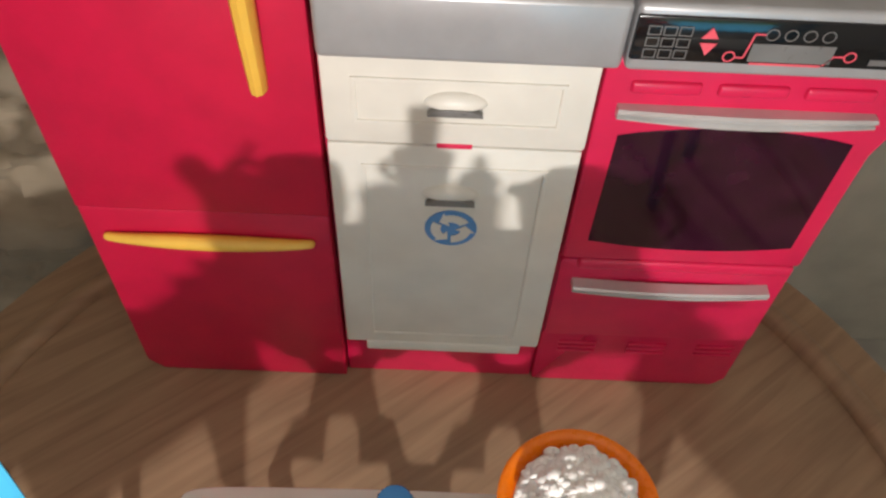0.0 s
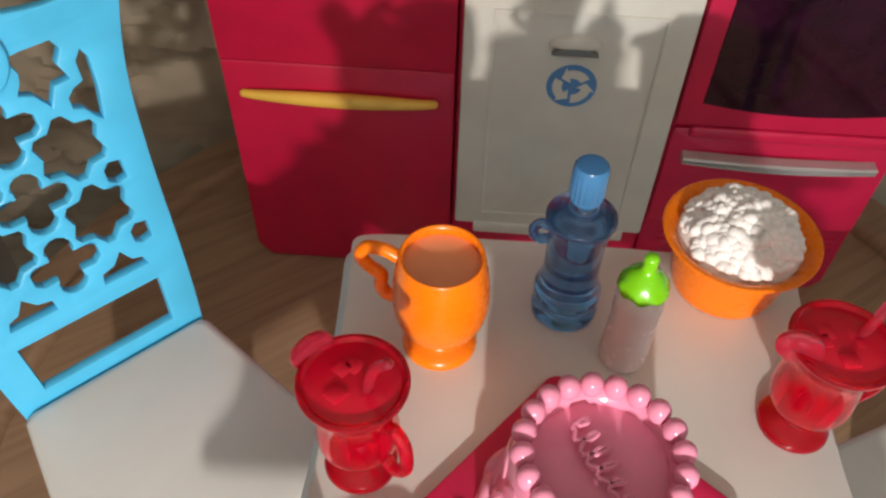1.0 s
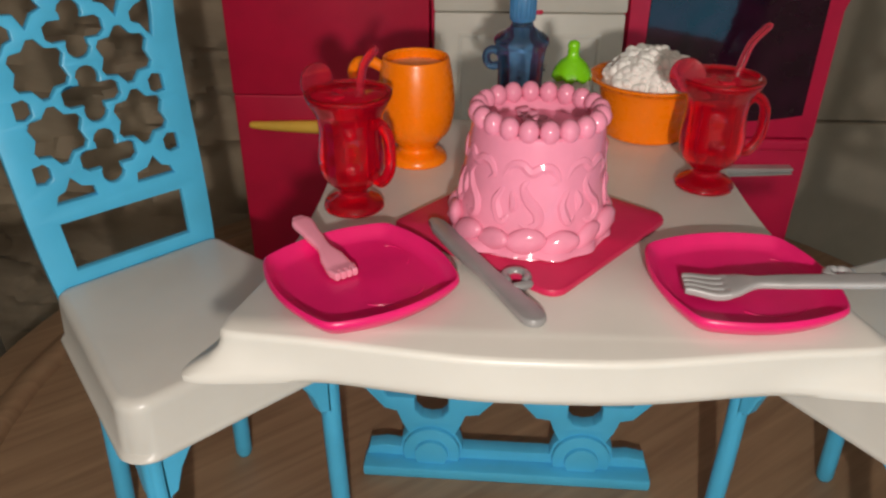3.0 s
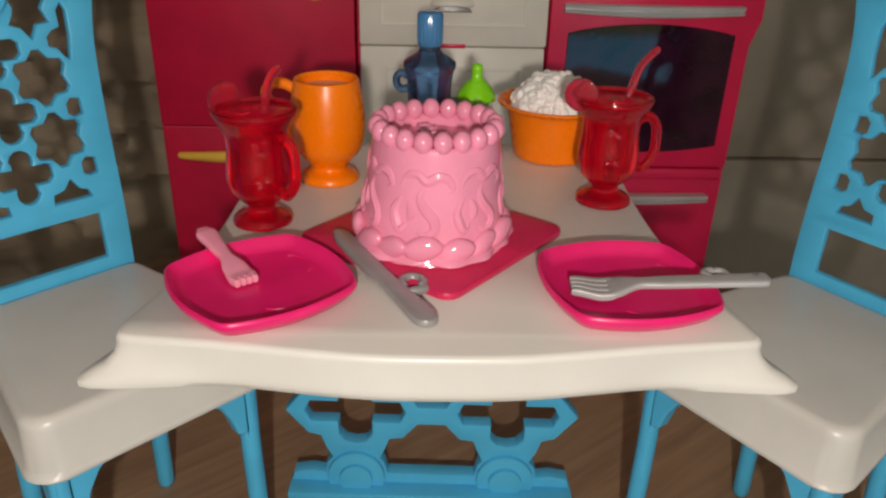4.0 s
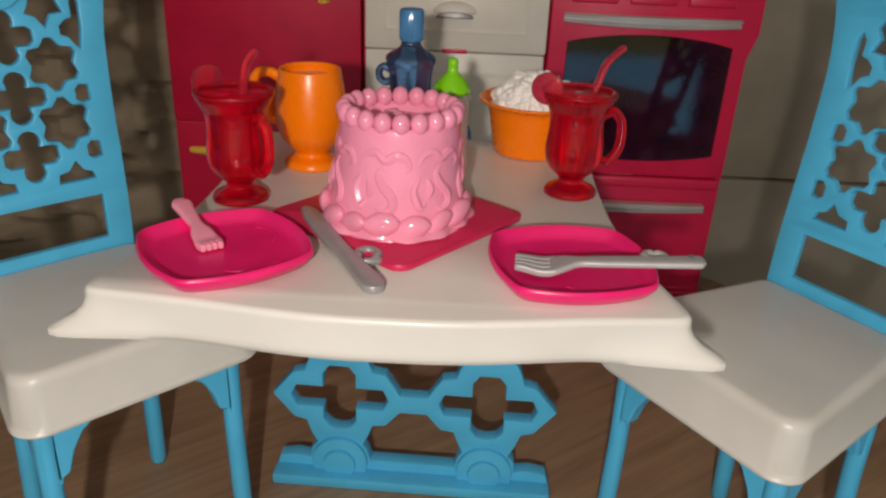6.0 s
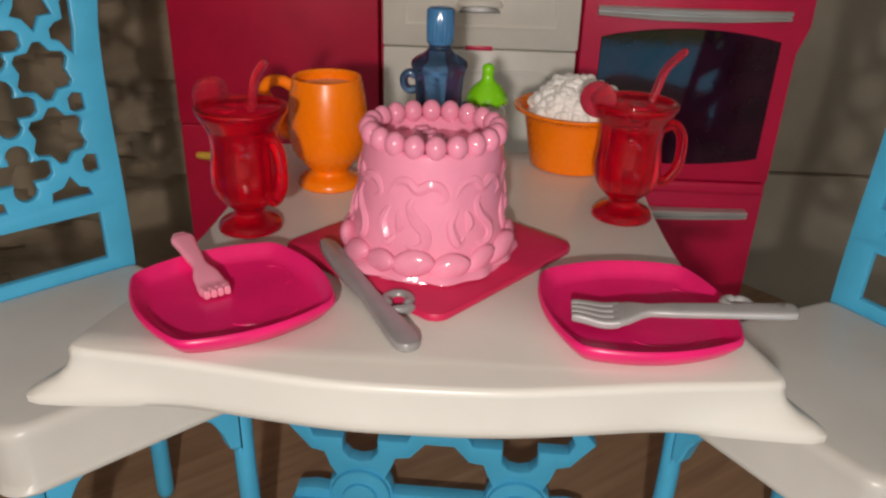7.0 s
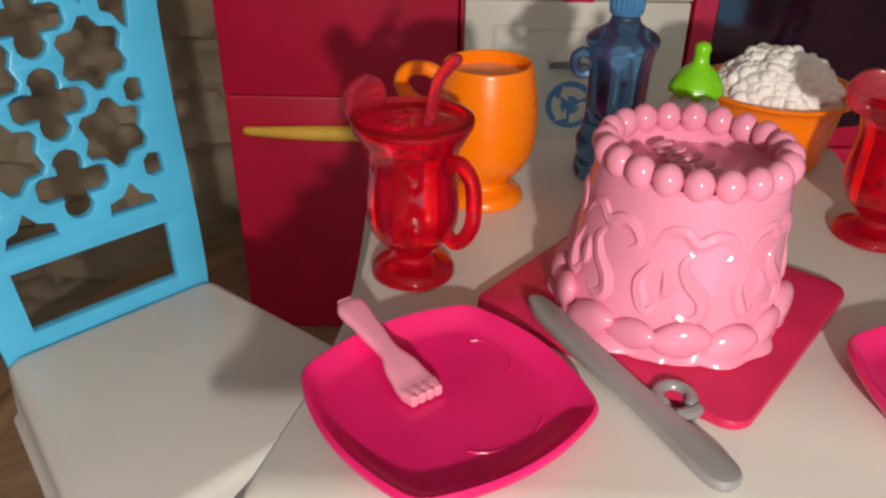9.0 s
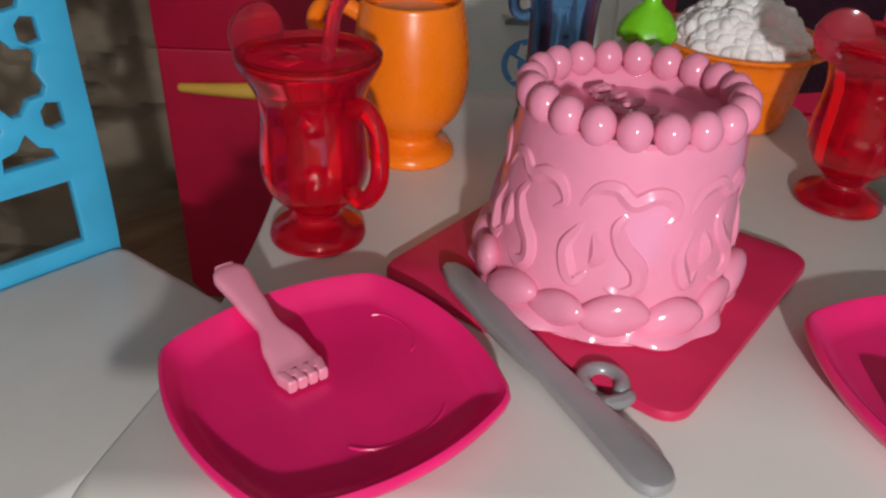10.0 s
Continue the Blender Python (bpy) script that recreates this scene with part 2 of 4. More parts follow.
def rounded_polygon(corners, radius, seg=6):
    """The outline of a convex polygon with rounded corners."""
    out = []
    n = len(corners)
    for i in range(n):
        p, a, b = Vector(corners[i]), Vector(corners[i - 1]), Vector(corners[(i + 1) % n])
        r = radius[i] if isinstance(radius, (list, tuple)) else radius
        u, v = (a - p).normalized(), (b - p).normalized()
        half = u.angle(v) / 2
        cut = r / math.tan(half)
        c = p + (u + v).normalized() * (r / math.sin(half))
        s, e = p + u * cut - c, p + v * cut - c
        for k in range(seg + 1):
            w = s.lerp(e, k / seg)
            out.append(c + w.normalized() * r)
    return [(q.x, q.y) for q in out]


def prism(outline, z0, z1, bevel=0.05, seg=2):
    """A flat slab with that outline and softened edges."""
    def inset(d):
        n = len(outline)
        res = []
        for i in range(n):
            p, a, b = Vector(outline[i]), Vector(outline[i - 1]), Vector(outline[(i + 1) % n])
            t = (b - a).normalized()
            res.append((p.x - t.y * d, p.y + t.x * d))
        return res
    area = sum(outline[i - 1][0] * outline[i][1] - outline[i][0] * outline[i - 1][1] for i in range(len(outline)))
    sgn = 1 if area > 0 else -1
    low = [[(x, y, z0 + bevel * (1 - math.cos(math.pi / 2 * k / seg))) for x, y in inset(sgn * bevel * (1 - math.sin(math.pi / 2 * k / seg)))] for k in range(seg + 1)]
    top = [[(x, y, z1 - bevel * (1 - math.cos(math.pi / 2 * k / seg))) for x, y in inset(sgn * bevel * (1 - math.sin(math.pi / 2 * k / seg)))] for k in range(seg, -1, -1)]
    return stacked(low + top)


def cut_panel(outlines, thick, bevel=0.05):
    """A panel in the xy plane, centred on z = 0: the first outline with the others cut out of it."""
    cu = bpy.data.curves.new("panel", "CURVE")
    cu.dimensions, cu.fill_mode = "2D", "BOTH"
    cu.extrude, cu.bevel_depth, cu.bevel_resolution = thick / 2 - bevel, bevel, 1
    cu.offset = -bevel
    for pts in outlines:
        sp = cu.splines.new("POLY")
        sp.points.add(len(pts) - 1)
        for q, p in zip(sp.points, pts):
            q.co = (p[0], p[1], 0, 1)
        sp.use_cyclic_u = True
    ob = bpy.data.objects.new("panel", cu)
    scene.collection.objects.link(ob)
    me = bpy.data.meshes.new_from_object(ob.evaluated_get(bpy.context.evaluated_depsgraph_get()))
    bpy.data.objects.remove(ob)
    bpy.data.curves.remove(cu)
    bm = bmesh.new()
    bm.from_mesh(me)
    bpy.data.meshes.remove(me)
    bmesh.ops.remove_doubles(bm, verts=bm.verts, dist=0.002)
    return bm


def star(cx, cy, r, inner=0.66, n=6, turn=90.0):
    """A star with blunt tips."""
    pts = []
    for k in range(2 * n):
        a = turn + 180 * k / n
        for d, s in (((-7, 0.97), (7, 0.97)) if k % 2 == 0 else ((0, inner),)):
            pts.append((cx + r * s * math.cos(radians(a + d)), cy + r * s * math.sin(radians(a + d))))
    return pts


def cross(cx, cy, ax, ay, w):
    """A plus with blunt side arms and round upper and lower lobes."""
    q = w
    right = [(q, -q), (ax * 0.8, -q), (ax, -q * 0.55), (ax, q * 0.55), (ax * 0.8, q), (q, q)]
    lobe = [(q, ay - q * 1.2)] + [(q * 1.18 * math.cos(a), ay - q * 1.18 + q * 1.18 * math.sin(a)) for a in [radians(d) for d in range(-10, 200, 30)]]
    top = lobe + [(-q, ay - q * 1.2)]
    left = [(-x, y) for x, y in right[::-1]]
    bottom = [(-x, -y) for x, y in top]
    return [(cx + x, cy + y) for x, y in right + top[1:] + left + bottom[1:]]


def move(bm, m):
    bmesh.ops.transform(bm, matrix=m, verts=bm.verts)
    return bm


UPRIGHT = Matrix.Rotation(radians(90), 4, "X")  # xy plane to the xz plane, facing -y


def merged(*bms):
    out = bmesh.new()
    for b in bms:
        me = bpy.data.meshes.new("m")
        b.to_mesh(me)
        b.free()
        out.from_mesh(me)
        bpy.data.meshes.remove(me)
    return out


# ---- the room ----
FLOOR_Z = -46.0
structure("floor", rbox(-95, 95, -55, 120, FLOOR_Z - 4, FLOOR_Z, 0), TILE, "dim grey-beige tiled room floor", "floor")


def stone_face(x0, x1, y, z0, z1, step):
    """A wall front of rough broken plaster: terraced flakes, ridges and pits over a flat core."""
    bm = bmesh.new()
    nx, nz = int((x1 - x0) / step), int((z1 - z0) / step)
    rows = []
    for j in range(nz + 1):
        row = []
        for i in range(nx + 1):
            x, z = x0 + (x1 - x0) * i / nx, z0 + (z1 - z0) * j / nz
            p = Vector((x * 0.11, 3.7, z * 0.24))
            shift = noise.noise_vector(p * 1.7) * 0.5
            broad = noise.fractal(p * 0.8 + shift, 0.9, 2.0, 4)
            flake = max(-1.0, min(1.0, 5.0 * noise.fractal(p * 1.5 + shift, 0.8, 2.1, 4)))
            fine = noise.fractal(p * 6.0, 0.8, 2.0, 3)
            d = (0.6 * broad + 0.34 * flake + 0.2 * fine) * min(1.0, i / 8)
            if i in (0, nx) or j in (0, nz):
                d = -1.6
            row.append(bm.verts.new((x, y - max(-0.9, d) if d > -1.5 else y + 1.6, z)))
        rows.append(row)
    for ra, rb in zip(rows, rows[1:]):
        for i in range(nx):
            bm.faces.new((ra[i], ra[i + 1], rb[i + 1], rb[i]))
    return merged(bm, rbox(x0, x1, y + 1.2, y + 4, z0, z1, 0.3))


structure("wall_stone", stone_face(-36, 14, 38, FLOOR_Z, 80, 0.45), STONE, "rough weathered stone-patterned plaster wall", "wall")
structure("wall_plain", rbox(5, 95, 62, 66, -0.9, 80, 0.15), PLAIN_WALL, "smooth beige painted wall with a seam", "wall")
structure("baseboard", rbox(5, 95, 61.6, 66, FLOOR_Z, -1.1, 0.15), PLAIN_WALL, "tall beige painted plinth below the wall", "wall")
structure("wall_north", rbox(-95, 95, 120, 124, FLOOR_Z - 4, 80, 0), FAR_WALL, "dim brown wall at the far end of the room", "wall")
structure("wall_west", rbox(-99, -95, -59, 124, FLOOR_Z - 4, 80, 0), FAR_WALL, "dim brown side wall of the room", "wall")
structure("wall_east", rbox(95, 99, -59, 124, FLOOR_Z - 4, 80, 0), WHITE_WALL, "plain white side wall of the room", "wall")
# unseen wall, placed near and white to bounce more lamp light forward
structure("wall_south", rbox(-99, 99, -59, -55, FLOOR_Z - 4, 80, 0), WHITE_WALL, "unseen white wall added close behind for bounce light", "wall")
structure("ceiling", rbox(-99, 99, -59, 124, 80, 84, 0), WHITE_WALL, "plain white ceiling", "ceiling")

# ---- the round wooden table that carries everything ----
TX, TY = 4.33, 16.24
table_round = thing("round_wooden_table", "worn brown round wooden table with a raised rim", "table", TX, TY, 0)
part("tabletop", lathe([(0, 0), (23.5, 0), (23.7, 0.02), (23.7, -1.6), (0, -1.6)], 96), WOOD, table_round)
part("rim", lathe([(23.72, -1.7), (23.72, 0.2), (23.8, 0.5), (23.98, 0.68), (24.3, 0.72), (24.7, 0.62), (24.95, 0.4), (25.1, 0.28), (25.4, 0.24), (26.9, 0.2), (27.25, 0.08), (27.4, -0.2), (27.4, -2.2), (23.72, -2.2), (23.72, -1.7)], 96), WOOD, table_round, "rounded wooden rim moulding")
part("pedestal", lathe([(0, -1.6), (9, -1.6), (7, -4), (4, -9), (4, -36), (8, -42), (16, -45), (16.5, FLOOR_Z), (0, FLOOR_Z)], 48), WOOD, table_round)


# ---- a lit screen on the wall behind, seen mirrored in the oven window ----
def glowing(name, colour, strength):
    m = bpy.data.materials.new(name)
    m.use_nodes = True
    nt = m.node_tree
    b = nt.nodes["Principled BSDF"]
    b.inputs["Base Color"].default_value = (0.01, 0.01, 0.01, 1)
    tc = nt.nodes.new("ShaderNodeTexCoord")
    n = nt.nodes.new("ShaderNodeTexNoise")
    n.inputs["Scale"].default_value = 9
    nt.links.new(tc.outputs["Object"], n.inputs["Vector"])
    mix = nt.nodes.new("ShaderNodeMix")
    mix.data_type = "RGBA"
    mix.inputs[6].default_value = (*[c * 0.7 for c in colour], 1)
    mix.inputs[7].default_value = (*[c * 1.25 for c in colour], 1)
    nt.links.new(n.outputs["Fac"], mix.inputs[0])
    nt.links.new(mix.outputs[2], b.inputs["Emission Color"])
    b.inputs["Emission Strength"].default_value = strength
    return m


television = thing("television", "lit flat television showing blue above a green strip", "television", 20, -55, 0)
part("case", rbox(-23, 22, 0.0, 2.0, -10, 8, 0.5), BLACK_PANEL, television, "slim black case")
part("picture_lower", rbox(-21.5, 20, 2.0, 2.1, -8.5, 2.8, 0.03), glowing("screen_blue", (0.14, 0.62, 0.95), 2.6), television, "plain blue part of the picture")
part("picture_upper", rbox(-21.5, 20, 2.0, 2.1, 2.9, 6.5, 0.03), glowing("screen_green", (0.25, 0.42, 0.10), 1.6), television, "green strip of the picture")


# ---- toy kitchen ----
def bar_handle(x0, x1, z, y, thick, bulge):
    """A slim bowed handle from x0 to x1, thicker in its middle."""
    n = 16
    pts, rad = [], []
    for k in range(n + 1):
        s = k / n
        w = math.sin(math.pi * s)
        pts.append((x0 + (x1 - x0) * s, y - bulge * w ** 0.5, z))
        rad.append(thick * (0.55 + 0.45 * w))
    return tube(pts, rad, 10)


fridge = thing("toy_fridge", "crimson plastic toy fridge with yellow handles", "toy fridge", -5.2, 31, 0)
part("body", rbox(-5.15, 5.1, -3.6, 5.5, 0, 33.5, 0.25), CRIMSON, fridge)
body_low = prism(rounded_polygon([(-5.2, 0.9), (-4.5, 0.05), (5.1, 0.05), (5.1, 12.55), (-5.2, 12.55)], [0.5, 0.4, 0.1, 0.15, 0.15], 4), -0.5, 0.5, 0.12)
lower = part("lower_door", move(body_low, Matrix.Translation((0, -4.05, 0)) @ UPRIGHT), CRIMSON, fridge)
upper = part("upper_door", rbox(-5.2, 5.1, -4.6, -3.55, 12.57, 33.5, 0.1), CRIMSON, fridge)
part("handle", bar_handle(-4.3, 4.2, 10.95, -4.72, 0.36, 0.15), YELLOW, lower, "slim bowed yellow handle")
vert = [(3.2 + 0.05 * math.sin(k / 12 * math.pi), -4.65 - 0.45 * math.sin(math.pi * min(1, k / 12 + 0.02)), 19.2 + 11.8 * k / 12) for k in range(13)]
part("handle", tube(vert, [0.46 + 0.12 * math.sin(math.pi * k / 12) for k in range(13)], 10, flat=0.7, round_ends=False), YELLOW, upper, "long upright yellow handle")

cabinet = thing("toy_cabinet", "cream white toy cabinet with recycling drawer on raspberry base", "toy cabinet", 4.75, 31, 0)
part("body", rbox(-4.8, 4.82, -4.1, 5.5, 0, 21.2, 0.1), ROSE, cabinet)


def cup_pull(parent, z):
    """A hooded finger pull: an oval hood, and a dark plate under it for the slot's shade."""
    hood = bmesh.new()
    bmesh.ops.create_uvsphere(hood, u_segments=24, v_segments=12, radius=1.0)
    for v in hood.verts:
        v.co = Vector((v.co.x * 1.12, v.co.y * 0.42 - 4.82, z + 0.05 + (v.co.z * 0.52 if v.co.z > 0 else v.co.z * 0.16)))
    part("pull_hood", hood, DOOR_WHITE, parent)
    # no recess is cut: the shade in the slot is this dark plate
    slot = prism([(0.96 * math.cos(radians(a)), -0.2 + 0.3 * math.sin(radians(a))) for a in range(0, 181, 12)], 0, 0.3, 0.02)
    part("pull_slot_shade", move(slot, Matrix.Translation((0, -5.0, z - 0.02)) @ UPRIGHT), SMOKE, parent, "dark grey plate for the shade in the finger slot")


def raised_frame(parent, x0, x1, z0, z1, y, w=0.18):
    outer = [(x0, z0), (x1, z0), (x1, z1), (x0, z1)]
    inner = [(x0 + w, z0 + w), (x1 - w, z0 + w), (x1 - w, z1 - w), (x0 + w, z1 - w)]
    part("bead_moulding", move(cut_panel([outer, inner], 0.12, 0.04), Matrix.Translation((0, y, 0)) @ UPRIGHT), DOOR_WHITE, parent)


drawer = part("drawer_front", rbox(-4.62, 4.78, -4.85, -4.0, 16.99, 21.1, 0.12), DOOR_WHITE, cabinet)
raised_frame(drawer, -3.6, 3.75, 17.95, 20.0, -4.87)
cup_pull(drawer, 18.95)
door = part("door", rbox(-4.6, 4.72, -4.85, -4.0, 3.85, 16.95, 0.12), DOOR_WHITE, cabinet)
raised_frame(door, -3.4, 3.6, 4.6, 15.95, -4.87)
cup_pull(door, 14.45)
part("drawer_tab", rbox(-0.6, 0.7, -4.9, -4.4, 16.9, 17.12, 0.05), ROSE, cabinet, "raspberry notch between drawer and door")
part("kick_ledge", rbox(-3.65, 3.85, -4.95, -4.0, 3.3, 3.98, 0.1), DOOR_WHITE, cabinet)


def ring_disc(cx, cz, r0, r1, depth, y):
    """A flat ring (or disc, with r0 = 0) that faces the front."""
    outer = [(cx + r1 * math.cos(2 * math.pi * k / 40), cz + r1 * math.sin(2 * math.pi * k / 40)) for k in range(40)]
    if r0 <= 0:
        bm = prism(outer, -depth / 2, depth / 2, depth * 0.2, 1)
    else:
        bm = cut_panel([outer, [(cx + r0 * math.cos(2 * math.pi * k / 40), cz + r0 * math.sin(2 * math.pi * k / 40)) for k in range(40)]], depth, depth * 0.2)
    return move(bm, Matrix.Translation((0, y, 0)) @ UPRIGHT)


logo = part("recycling_sign", ring_disc(0.1, 12.5, 0, 1.06, 0.06, -4.86), LOGO_BLUE, door, "round blue recycling sign")
for k in range(3):
    a0 = radians(90 + 120 * k)
    def polar(r, d):
        return (r * math.cos(a0 + radians(d)), r * math.sin(a0 + radians(d)))
    arrow = [polar(0.82, -58 + 76 * s / 8) for s in range(9)] + [polar(0.98, 18), polar(0.62, 50), polar(0.20, 18)] + [polar(0.42, 18 - 76 * s / 8) for s in range(9)]
    bm = prism([(0.1 + x, 12.5 + z) for x, z in arrow], -0.02, 0.02, 0.005, 1)
    part("arrow", move(bm, Matrix.Translation((0, -4.91, 0)) @ UPRIGHT), DOOR_WHITE, logo, "white bent arrow")

oven = thing("toy_oven", "raspberry plastic toy oven with dark window", "toy oven", 14.9, 31, 0)
side = [(-5.28, 0.05), (4.3, 0.05), (4.85, 0.7), (4.95, 9.9), (5.0, 10.6), (5.05, 17.2), (5.5, 18.4), (5.5, 21.2), (-5.28, 21.2)]
part("body", move(prism(rounded_polygon(side, [0.1, 0.3, 0.3, 0.1, 0.2, 0.3, 0.3, 0.1, 0.1], 4), -4.0, 4.3, 0.12), Matrix.Translation((0, 0, 0)) @ UPRIGHT), ROSE, oven)
odoor = part("oven_door", move(prism(rounded_polygon([(-5.25, 10.7), (4.9, 10.7), (5.02, 17.2), (5.45, 18.5), (5.45, 21.1), (-5.25, 21.1)], 0.2, 4), -0.35, 0.35, 0.12), Matrix.Translation((0, -4.35, 0)) @ UPRIGHT), ROSE, oven)
win = []
for k in range(13):
    s = k / 12
    win.append((-4.35 + 8.45 * s, 11.95 - 0.42 * math.sin(math.pi * s) ** 0.8))
for k in range(13):
    s = 1 - k / 12
    win.append((-4.3 + 8.5 * s, 17.75 + 0.5 * math.sin(math.pi * s) ** 0.8))
part("window", move(prism(win, -0.06, 0.06, 0.03, 1), Matrix.Translation((0, -4.68, 0)) @ UPRIGHT), OVEN_GLASS, odoor, "dark plum glossy oven window")


def rail_handle(parent, x0, x1, z, tall):
    n = 20
    rings = []
    for k in range(n + 1):
        s = k / n
        x = x0 + (x1 - x0) * s
        w = math.sin(math.pi * min(max(s, 0.0), 1.0))
        y = -4.75 - 0.16 * w
        hi = z + 0.2
        lo = z - tall * (0.27 + 0.17 * w)
        mid = (hi + lo) / 2
        rings.append([(x, y + 0.25, lo), (x, y - 0.22, lo), (x, y - 0.34, lo + 0.05), (x, y - 0.36, lo + 0.13), (x, y - 0.2, mid - 0.04), (x, y - 0.2, mid + 0.02),
                      (x, y - 0.38, mid + 0.08), (x, y - 0.4, hi - 0.08), (x, y - 0.3, hi), (x, y + 0.25, hi)])
    return part("handle", stacked(rings), CHROME, parent, "bowed satin silver rail handle", 30)


rail_handle(odoor, -4.6, 4.35, 19.0, 0.9)
for x0, x1 in ((-4.3, -1.9), (-1.35, 1.05), (1.6, 4.0)):
    part("button", rbox(x0, x1, -4.86, -4.6, 19.72, 20.22, 0.13, 3), ROSE, odoor)
tray = part("lower_drawer", move(prism(rounded_polygon([(-5.2, 4.6), (4.8, 4.6), (4.92, 10.4), (-5.2, 10.4)], 0.2, 4), -0.25, 0.25, 0.1), Matrix.Translation((0, -4.25, 0)) @ UPRIGHT), ROSE, oven)
part("ledge", rbox(-4.5, 4.8, -4.72, -4.2, 9.95, 10.6, 0.18, 3), ROSE, oven)
rail_handle(tray, -4.55, 4.1, 8.95, 0.7)
for cx in (-3.4, 0.05, 3.45):
    for dz in (0, 0.36, 0.72):
        part("vent_rib", rbox(cx - 0.95, cx + 0.95, -4.42, -4.2, 2.95 + dz, 3.15 + dz, 0.06), ROSE, oven)

counter = thing("toy_countertop", "silver plastic toy countertop with black control panel", "toy countertop", 10.2, 31, -0.22)
part("front", rbox(-10.05, -0.25, -5.35, 5.5, 21.25, 23.75, 0.22, 3), SILVER, counter)
part("front", rbox(-0.15, 10.5, -5.35, 5.5, 21.25, 23.75, 0.22, 3), SILVER, counter)
cpanel = part("control_panel", rbox(-0.12, 10.2, -5.46, -5.3, 21.8, 23.42, 0.06), BLACK_PANEL, counter, "black control panel with printed keys")


def flat_print(pts, mat, name="print", y=-5.485):
    part(name, move(prism(pts, -0.015, 0.015, 0.004, 1), Matrix.Translation((0, y, 0)) @ UPRIGHT), mat, cpanel)


for i in range(3):
    for j in range(3):
        x, z = 0.24 + i * 0.48, 21.93 + j * 0.42
        sq = [(x, z), (x + 0.42, z), (x + 0.42, z + 0.34), (x, z + 0.34)]
        inn = [(x + 0.04, z + 0.04), (x + 0.38, z + 0.04), (x + 0.38, z + 0.30), (x + 0.04, z + 0.30)]
        part("key", move(cut_panel([sq, inn], 0.03, 0.006), Matrix.Translation((0, -5.485, 0)) @ UPRIGHT), LINE_GREY, cpanel)
flat_print([(1.92, 22.72), (2.46, 22.72), (2.19, 23.12)], LINE_PINK, "arrow_key")
flat_print([(1.92, 22.56), (2.19, 22.1), (2.46, 22.56)], LINE_PINK, "arrow_key")
flat_print([(3.55, 21.95), (6.15, 21.95), (6.15, 22.62), (3.55, 22.62)], SMOKE, "display")
flat_print([(3.65, 21.83), (5.9, 21.83), (5.9, 21.91), (3.65, 21.91)], LINE_PINK, "line")
for x in (4.05, 4.62, 5.2, 5.78):
    part("dial", ring_disc(x, 22.95, 0.17, 0.21, 0.03, -5.485), LINE_GREY, cpanel)
for x, z in ((2.95, 22.1), (6.7, 22.25)):
    part("dial", ring_disc(x, z, 0.15, 0.2, 0.03, -5.485), LINE_PINK, cpanel)
for a, b in (((3.14, 22.08), (3.4, 22.08)), ((3.4, 22.08), (3.52, 22.95)), ((3.52, 22.95), (3.85, 22.95)), ((5.95, 21.9), (6.2, 22.25)), ((6.2, 22.25), (6.5, 22.25))):
    d = (Vector(b) - Vector(a)).normalized() * 0.03
    flat_print([(a[0] + d.y, a[1] - d.x), (b[0] + d.y, b[1] - d.x), (b[0] - d.y, b[1] + d.x), (a[0] - d.y, a[1] + d.x)], LINE_PINK, "line")
flat_print([(7.35, 21.98), (8.4, 21.98), (8.4, 22.2), (7.35, 22.2)], LINE_GREY, "key")
flat_print([(7.75, 22.45), (8.3, 22.45), (8.3, 22.65), (7.75, 22.65)], LINE_GREY, "key")

# ---- doll table ----
HT = 16.05
table = thing("doll_table", "white plastic doll table with scalloped edge and sky blue lattice base", "doll table", 3.93, 6.7, 0)


def table_outline(grow, tips, front=0.0):
    """Right half from the front middle to the back middle, mirrored. grow: outward shift; tips: extra reach of the corners."""
    low = grow + front
    half = [(0, -6.9 - low), (1.6, -6.86 - low), (3.3, -6.62 - low), (4.8, -6.38 - low), (6.0, -6.36 - grow - 0.7 * front - 0.1 * tips), (7.12 + grow + 0.72 * tips, -6.5 - grow - 0.1 * tips),
            (6.84 + grow + 0.3 * tips, -5.4), (6.38 + grow, -3.6), (6.08 + grow, -1.4), (6.0 + grow, 1.0), (6.05 + grow, 3.6), (6.15 + grow, 5.6), (6.25 + grow, 6.6 + grow), (5.2, 6.75 + grow), (3.0, 6.8 + grow), (0, 6.85 + grow)]
    a = smooth_line([(x, y, 0) for x, y in half[:6]], 5)
    b = smooth_line([(x, y, 0) for x, y in half[5:13]], 5)
    c = smooth_line([(x, y, 0) for x, y in half[12:]], 4)
    right = [(p.x, p.y) for p in a + b[1:] + c[1:]]
    ring = right + [(-x, y) for x, y in right[-2:0:-1]]
    for _ in range(3):
        ring = [((ring[i - 1][0] + 2 * ring[i][0] + ring[(i + 1) % len(ring)][0]) / 4, (ring[i - 1][1] + 2 * ring[i][1] + ring[(i + 1) % len(ring)][1]) / 4) for i in range(len(ring))]
    return ring


